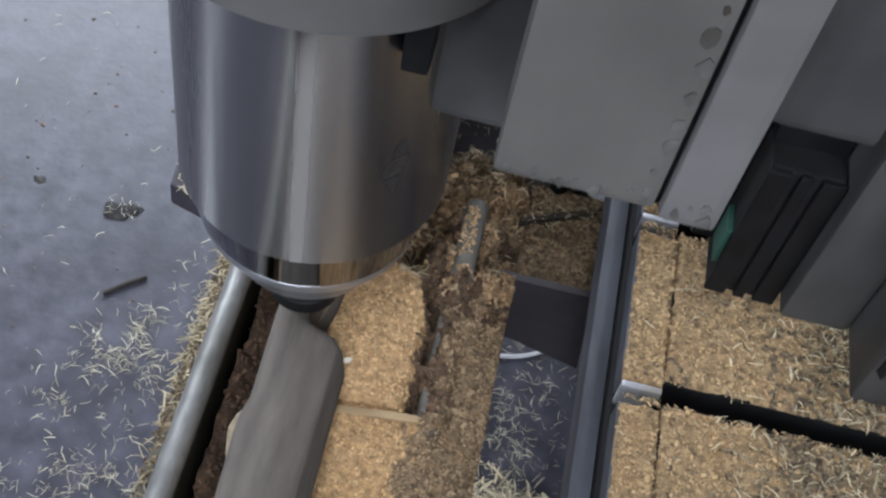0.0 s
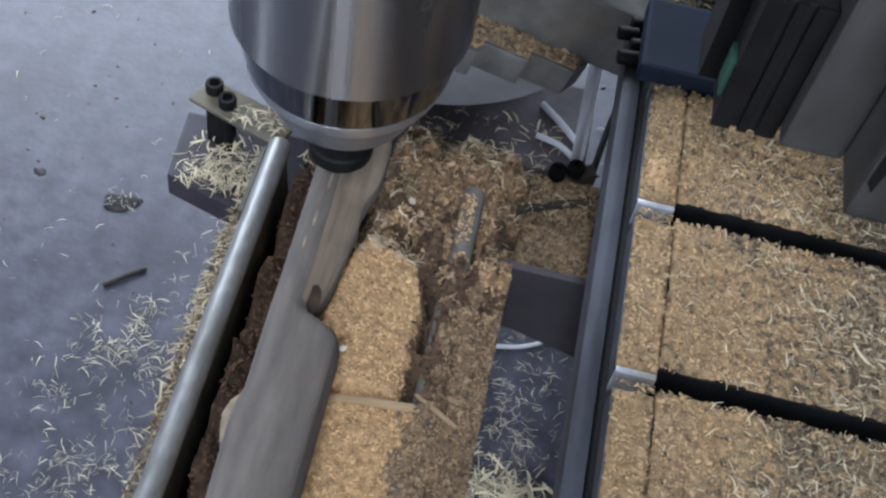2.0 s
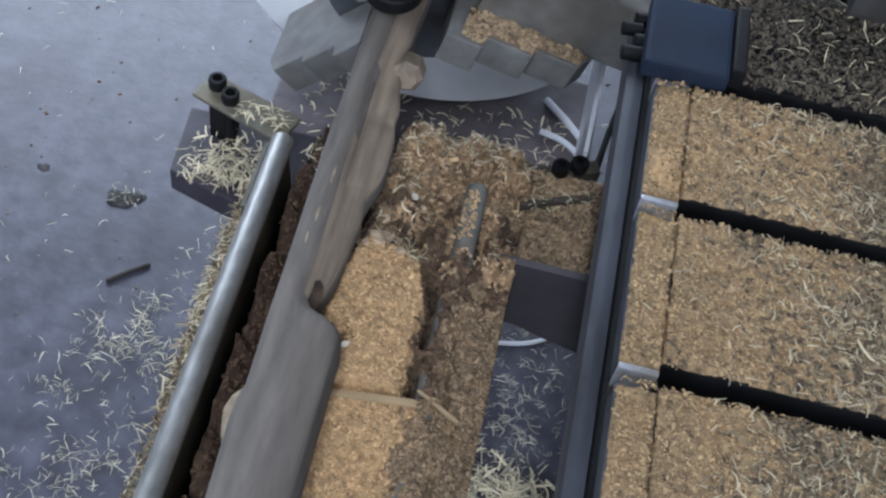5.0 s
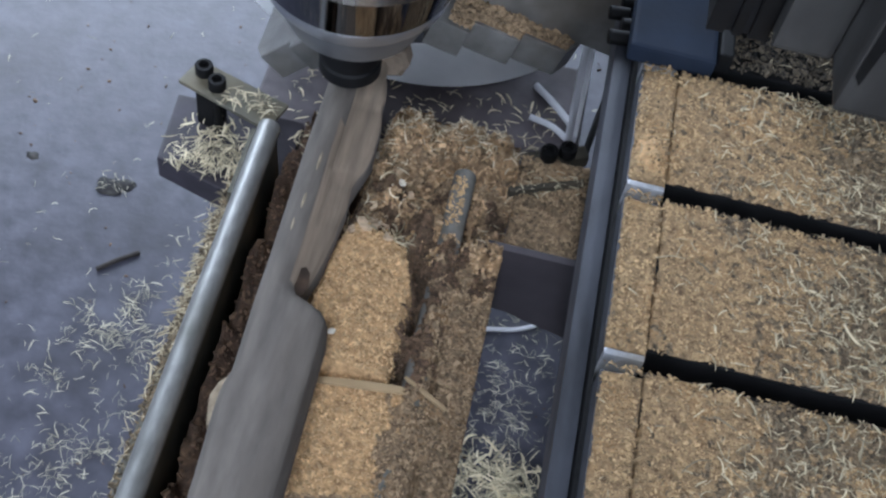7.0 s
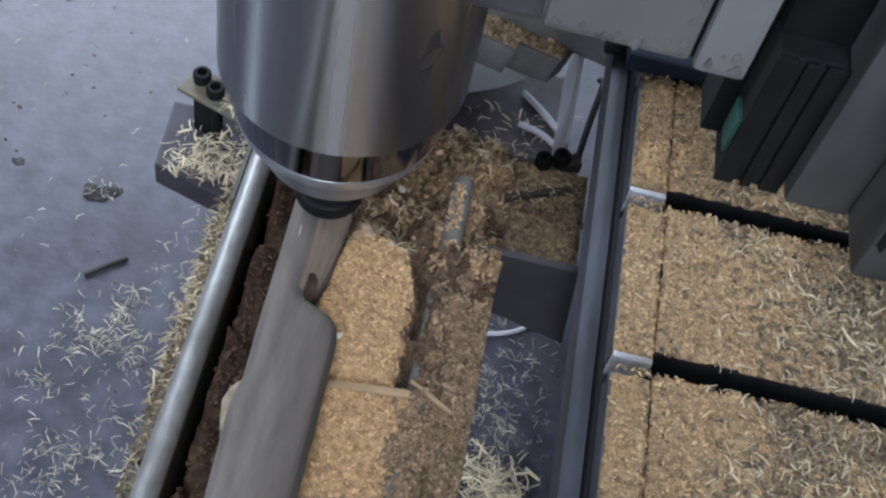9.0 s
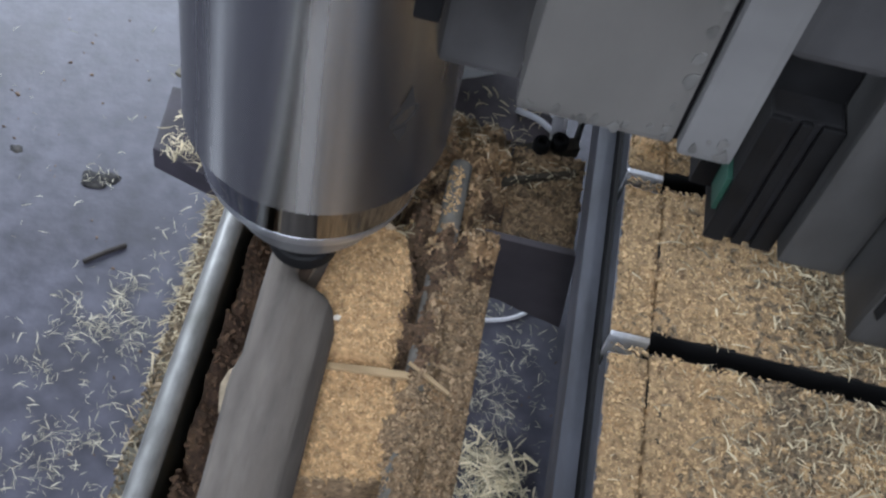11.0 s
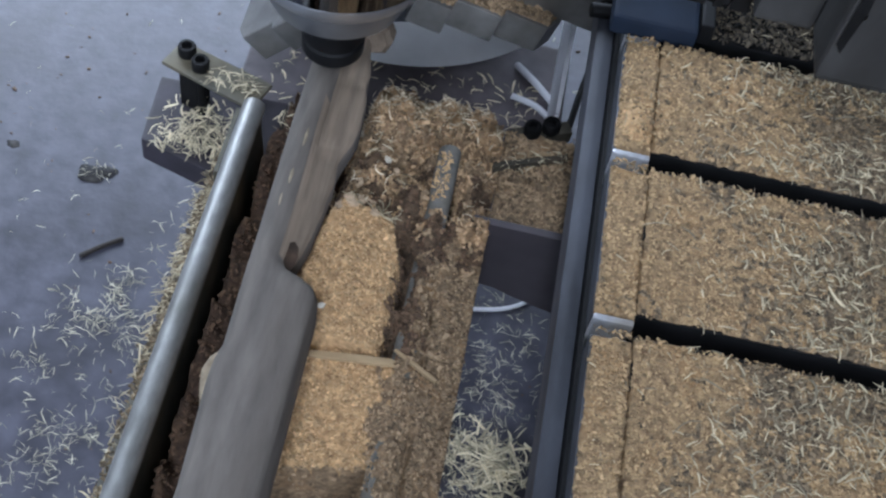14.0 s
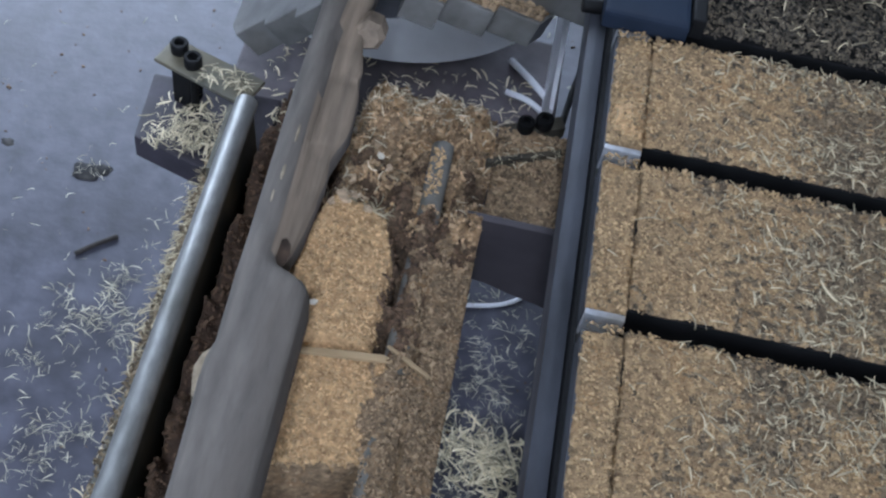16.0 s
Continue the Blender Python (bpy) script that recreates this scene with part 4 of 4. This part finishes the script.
splint("splinter", (-0.004, -0.0585, 0.1722), (0.0250, -0.0550, 0.1718), 0.0027, 0.0014, SPLINT, "pale flat wood splinter lying on sawdust")
flying = splint("splinter", (-0.0083, 0, 0), (0.0083, 0, 0), 0.0014, 0.0011, SPLINT, "thin brown wood splinter that drops onto the sawdust")
splint("splinter", (-0.002, 0.0950, 0.1000), (0.0050, 0.0920, 0.1002), 0.0018, 0.0012, SPLINT, "short brown wood splinter on the rear plate")
tagged(part("twig", tube([(-0.1358, 0.0620, 0.0012), (-0.1285, 0.0690, 0.0015), (-0.1197, 0.0767, 0.0012)], 0.0012, 8), BARK, smooth=True), "short dark twig on the concrete floor", "twig")


def chip(x, y, z, r, turn):
    bm = prism([(-r, -r * 0.5), (r * 0.3, -r * 0.7), (r, 0.1 * r), (r * 0.2, r * 0.6), (-r * 0.7, r * 0.5)], -0.0006, 0.0006, m=pose(x, y, z, 14, -10, turn))
    return tagged(part("wood_chip", bm, PALE_CHIP, bevel=0.0002), "tiny pale wood chip lying on the sawdust heap", "wood chip", "wood chips")


chip(-0.0014, -0.0443, heap_h(-0.0014, -0.0443) + 0.0008, 0.0014, 20)
chip(-0.0060, 0.0500, heap_h(-0.0060, 0.0500) + 0.0008, 0.0018, 70)
chip(0.0060, 0.0300, heap_h(0.0060, 0.0300) + 0.0008, 0.0016, 130)


def torn_chip(x, y, r, turn, seed):
    rng = random.Random(seed)
    outline = []
    for k in range(9):
        a = 2 * math.pi * k / 9
        q = r * (0.45 + 0.75 * rng.random())
        outline.append((q * math.cos(a) * 1.35, q * math.sin(a) * 0.8))
    bm = prism(outline, -0.0007, 0.0007, m=pose(x, y, heap_h(x, y) + 0.0012, 24 * rng.random() - 12, 30 * rng.random() - 15, turn))
    return tagged(part("torn_chip", bm, TORN_PALE, bevel=0.0003), "pale torn flake of wood on the brown sawdust", "wood chip", "torn chips")


for k, (x, y, r) in enumerate(((-0.0060, -0.0005, 0.0026), (-0.0035, 0.0030, 0.0020), (-0.0010, -0.0022, 0.0024), (0.0020, 0.0012, 0.0018), (-0.0045, -0.0060, 0.0018), (0.0035, 0.0060, 0.0022), (0.0005, 0.0085, 0.0016), (0.0065, 0.0015, 0.0017), (0.0075, -0.0045, 0.0015), (-0.0015, 0.0190, 0.0024), (0.0100, 0.0250, 0.0015), (0.0040, 0.0350, 0.0018))):
    torn_chip(x, y, r, 67 * k, k + 3)


def clod(x, y, r, seed):
    rng = random.Random(seed)
    bm = bmesh.new()
    bmesh.ops.create_icosphere(bm, subdivisions=3, radius=r)
    for v in bm.verts:
        k = 1 + 0.45 * noise.noise(v.co * (1.4 / r) + Vector((seed, 0, 0)))
        v.co = Vector((v.co.x * k * 1.3, v.co.y * k, abs(v.co.z * k) * 0.40 - 0.0002))
    bmesh.ops.translate(bm, vec=(x, y, 0), verts=bm.verts)
    return tagged(part("dirt_clod", bm, CLOD, smooth=True), "small dark clod of dirt on the concrete floor", "dirt", "dirt clods")


clod(-0.1475, 0.1108, 0.0052, 3)
clod(-0.1400, 0.1145, 0.0036, 5)
clod(-0.1905, 0.1190, 0.0024, 8)


scatter("clod_shavings", FLOOR_CURL, sprinkle(26, 48, -0.152, -0.136, 0.106, 0.118, lambda x, y: 0.0018 + 0.0012 * random.random()), 0.0034, "curl", "pale shavings caught on the dark clod", "shavings", 48, 0.5, slim=0.8)


def floor_weight(x, y):
    w = 0.003
    for cx, cy, sx, sy, k in ((-0.115, 0.037, 0.014, 0.014, 0.95), (-0.106, 0.055, 0.013, 0.008, 0.5), (-0.101, 0.024, 0.012, 0.010, 0.55), (-0.130, 0.019, 0.015, 0.006, 0.45), (-0.142, 0.004, 0.013, 0.006, 0.3), (-0.118, -0.004, 0.022, 0.009, 0.28), (-0.106, -0.030, 0.02, 0.014, 0.45), (-0.132, -0.045, 0.02, 0.014, 0.3), (-0.098, 0.085, 0.008, 0.020, 0.25), (0.070, 0.0, 0.016, 0.018, 0.95), (0.070, 0.05, 0.02, 0.04, 0.5)):
        w += k * math.exp(-(((x - cx) / sx) ** 2 + ((y - cy) / sy) ** 2))
    return min(1, w * clamp01(0.55 + 1.3 * fbm(x, y, 85, 19)) + 0.0022)


scatter("floor_shavings", FLOOR_CURL, sprinkle(2050, 21, -0.30, 0.10, -0.12, 0.30, lambda x, y: 0.0005 + 0.001 * random.random(), floor_weight), 0.0042, "curl", "pale wood shavings scattered on the concrete floor", "shavings", 21, 0.3, slim=0.62)
scatter("shaving_clump", CURL, sprinkle(330, 22, 0.048, 0.096, -0.035, 0.022, lambda x, y: 0.001 + 0.016 * math.exp(-(((x - 0.070) / 0.013) ** 2 + ((y + 0.002) / 0.012) ** 2)) * random.random(), lambda x, y: math.exp(-(((x - 0.071) / 0.015) ** 2 + ((y + 0.002) / 0.014) ** 2))), 0.0085, "curl", "tangled clump of pale shavings on the floor", "shavings", 22, 0.8)


scatter("floor_specks", GRAIN_DARK, sprinkle(260, 34, -0.30, 0.10, -0.12, 0.30, lambda x, y: 0.0003), 0.0014, "grain", "tiny dark specks on the concrete floor", "dirt", 34, 0.1)


def support_h(x, y):
    u = clamp01((x + 0.060) / 0.0115)
    return 0.127 + 0.022 * u ** 0.8 + 0.0006


scatter("support_shavings", BOARD_CURL, sprinkle(620, 23, -0.0625, -0.0485, -0.13, 0.04, support_h, lambda x, y: 0.12 + 0.88 * smooth(-0.07, -0.02, y)), 0.0058, "curl", "pale shavings piled on the rod support", "shavings", 23, 0.7, slim=0.7)
scatter("support_grains", BOARD_GRAIN, sprinkle(1900, 24, -0.0605, -0.0480, -0.13, 0.04, support_h, lambda x, y: 0.3 + 0.7 * smooth(-0.08, -0.02, y)), 0.0017, "grain", "sawdust piled on the rod support", "sawdust", 24, 0.6)
scatter("bracket_shavings", CURL, sprinkle(380, 25, -0.086, -0.052, 0.036, 0.070, lambda x, y: 0.131 + 0.004 * random.random(), lambda x, y: math.exp(-(((x + 0.068) / 0.013) ** 2 + ((y - 0.045) / 0.011) ** 2))), 0.0046, "curl", "pale shavings piled on the dark bracket", "shavings", 25, 0.5)
scatter("strap_shavings", CURL, sprinkle(60, 26, -0.068, -0.046, 0.052, 0.061, lambda x, y: 0.1555), 0.0045, "curl", "pale shavings on the clamp strap", "shavings", 26, 0.4)
scatter("heap_shavings", FAR_CURL, sprinkle(1000, 27, -0.020, 0.0455, 0.004, 0.083, heap_h, lambda x, y: 0.05 + 0.95 * smooth(0.048, 0.072, y), 0.0008), 0.0038, "curl", "pale shavings on the far end of the heap", "shavings", 27, 0.6, slim=0.9)
scatter("trough_shavings", CURL, sprinkle(46, 49, -0.042, -0.026, 0.048, 0.070, lambda x, y: heap_h(max(x, -0.038), y) + 0.001 + 0.003 * random.random(), lambda x, y: math.exp(-(((x + 0.036) / 0.006) ** 2 + ((y - 0.060) / 0.006) ** 2))), 0.0042, "curl", "pale shavings caught beside the strap", "shavings", 49, 0.8)
scatter("bar_shavings", CURL, sprinkle(46, 50, 0.046, 0.070, 0.040, 0.060, lambda x, y: 0.1575, lambda x, y: math.exp(-((y - 0.0425 - 0.42 * (x - 0.044)) / 0.004) ** 2)), 0.0034, "curl", "pale shavings lying along the flat bar", "shavings", 50, 0.6)
scatter("torn_shreds", BOARD_CURL, sprinkle(70, 31, -0.009, 0.016, -0.002, 0.045, heap_h, lambda x, y: 1.0 if y < 0.014 else 0.25, 0.0006), 0.0052, "curl", "pale torn wood shreds on the heap", "shavings", 31, 1.0)
scatter("rod_dust", GRAIN, sprinkle(110, 33, 0.0240, 0.0290, 0.012, 0.034, lambda x, y: 0.1655 + math.sqrt(max(0.0, 0.0042 ** 2 - (x - 0.0272) ** 2))), 0.0013, "grain", "tan sawdust lying on the rod's end", "sawdust", 33, 0.5)
scatter("plate_shavings", FAR_CURL, sprinkle(190, 28, -0.06, 0.060, 0.086, 0.14, lambda x, y: 0.0995), 0.0046, "curl", "pale shavings on the dark rear plate", "shavings", 28, 0.2)
scatter("rear_shavings", FAR_CURL, sprinkle(340, 35, -0.030, 0.058, 0.086, 0.118, lambda x, y: 0.0998 + 0.003 * random.random(), lambda x, y: math.exp(-((y - 0.086) / 0.016) ** 2)), 0.0058, "curl", "pale shavings heaped on the dark rear plate", "shavings", 35, 0.8)
scatter("cross_shavings", GRAIN_MID, sprinkle(1600, 29, 0.0465, 0.0730, 0.0175, 0.062, lambda x, y: 0.1552), 0.0018, "grain", "brown sawdust on the cross member", "sawdust", 29, 0.6)
def jaw_top(x, y):
    """Upper face of the jaw that lies to the table's side."""
    r = (x - BX - 0.0023) / math.cos(radians(13))
    return BZ + 0.0108 - (x - BX) * math.tan(radians(13)) + 0.0012 * fbm(x, y, 160, 9) if 0.13 - y < (0.046 if r < 0.030 else 0.040 if r < 0.049 else 0.036) else None


tagged(part("jaw_dust", prism([(0.026, 0.0305), (0.0275, 0.035), (0.0315, 0.0395), (0.0485, 0.0395), (0.0505, 0.0355), (0.066, 0.0355), (0.0695, 0.0305)], 0.0101, 0.0112, m=Matrix.Translation((BX, 0.13, BZ)) @ Matrix.Rotation(radians(13), 4, "Y") @ Matrix(((1, 0, 0, 0), (0, -1, 0, 0), (0, 0, 1, 0), (0, 0, 0, 1)))), DUST_MID), "brown sawdust layer on the chuck jaw", "sawdust", kind="stuff")
scatter("jaw_sawdust", GRAIN_MID, sprinkle(1500, 30, BX + 0.024, BX + 0.068, 0.084, 0.0995, jaw_top, lambda x, y: clamp01(0.7 + fbm(x, y, 90, 3)), 0.0012), 0.0017, "grain", "brown sawdust grains lying on the chuck jaw", "sawdust", 30, 0.7)


plug = thing("cable_plugs", "small black cable plugs at the table's corner", "plug", (0.0655, 0.064, 0.2187))
for x, y, z, r in ((0.000, 0.0, 0.0, 0.0026), (0.0035, 0.006, 0.0, 0.0028), (-0.001, 0.0115, 0.0, 0.0024), (0.003, 0.017, 0.0, 0.0026)):
    part("plug", rod((x - 0.003, y, z + r - 0.0002), (x + 0.004, y + 0.001, z + r - 0.0002), r, 12), BLACK, plug, smooth=True)
part("plug_lead", tube([(0.004, 0.001, 0.003), (0.007, 0.008, 0.006), (0.006, 0.018, 0.005), (0.009, 0.024, 0.002)], 0.0008, 6), RUBBER, plug, smooth=True)


# ---- what moves ----
def motions():
    track = [(0, -0.0331), (0.3, -0.0241), (0.7, -0.0125), (1.2, -0.0007), (1.5, 0.0052), (1.8, 0.0123), (2.1, 0.0187), (2.4, 0.0255), (2.7, 0.0335), (3, 0.0417), (3.3, 0.0493), (3.6, 0.0577), (3.9, 0.0653), (4.2, 0.0715), (4.6, 0.0820), (5.1, 0.0895), (5.6, 0.0820), (6, 0.0710), (6.3, 0.0625), (6.6, 0.0549), (6.9, 0.0482), (7.2, 0.0402), (7.5, 0.0322), (7.8, 0.0239), (8.2, 0.0150), (8.8, -0.0005), (9.5, -0.0195), (10, -0.0320), (10.3, -0.0350), (10.5, -0.0388), (10.7, -0.0378), (11, -0.0320), (11.2, -0.0259), (11.6, -0.0143), (12, -0.0041), (12.5, 0.0063), (13, 0.0177), (13.5, 0.0309), (14, 0.0443), (14.5, 0.0570), (15, 0.0705), (15.4, 0.0795), (16, 0.0935)]
    aside = [(0, 0.0), (4.2, 0.0), (6.3, -0.0004), (7, -0.0003), (7.5, 0.0016), (8, 0.0033), (8.8, 0.0036), (10.3, 0.0032), (11, 0.0027), (11.5, 0.0024), (12, 0.0017), (12.5, 0.0011), (13, 0.0006), (13.5, -0.0003), (16, -0.0006)]
    walk(carriage, [(t, pose(BX - 0.0035 + lerp(aside, t), y - 0.003, 0.2)) for t, y in track])
    flight = [(0, -0.0135, -0.026, 0.1950, 0, -78), (0.7, -0.0135, -0.026, 0.1950, 0, -78), (0.9, -0.0055, -0.025, 0.199, 0, -52), (1.0, -0.0050, -0.021, 0.201, 0, -40), (1.1, -0.0008, -0.0145, 0.202, 0, 5), (1.2, 0.0015, -0.0185, 0.206, 0, -20), (1.3, 0.0040, -0.0255, 0.201, 0, -48), (1.45, 0.0193, -0.0440, 0.190, 0, -40), (1.58, 0.0311, -0.0535, 0.1702, 7.6, -25), (16, 0.0311, -0.0535, 0.1702, 7.6, -25)]
    walk(flying, [(t, pose(x, y, z, 0, a, b)) for t, x, y, z, a, b in flight])
    turn = [(0, -7), (0.7, -4), (1.5, -1), (2.2, 0), (9.0, 0), (9.8, -4), (10.4, -7), (11.0, -7), (11.6, -4), (12.2, -1), (12.8, 0), (16, 0)]
    walk(workpiece, [(t, pose(BX, 0, BZ, 0, a, 0)) for t, a in turn])


motions()
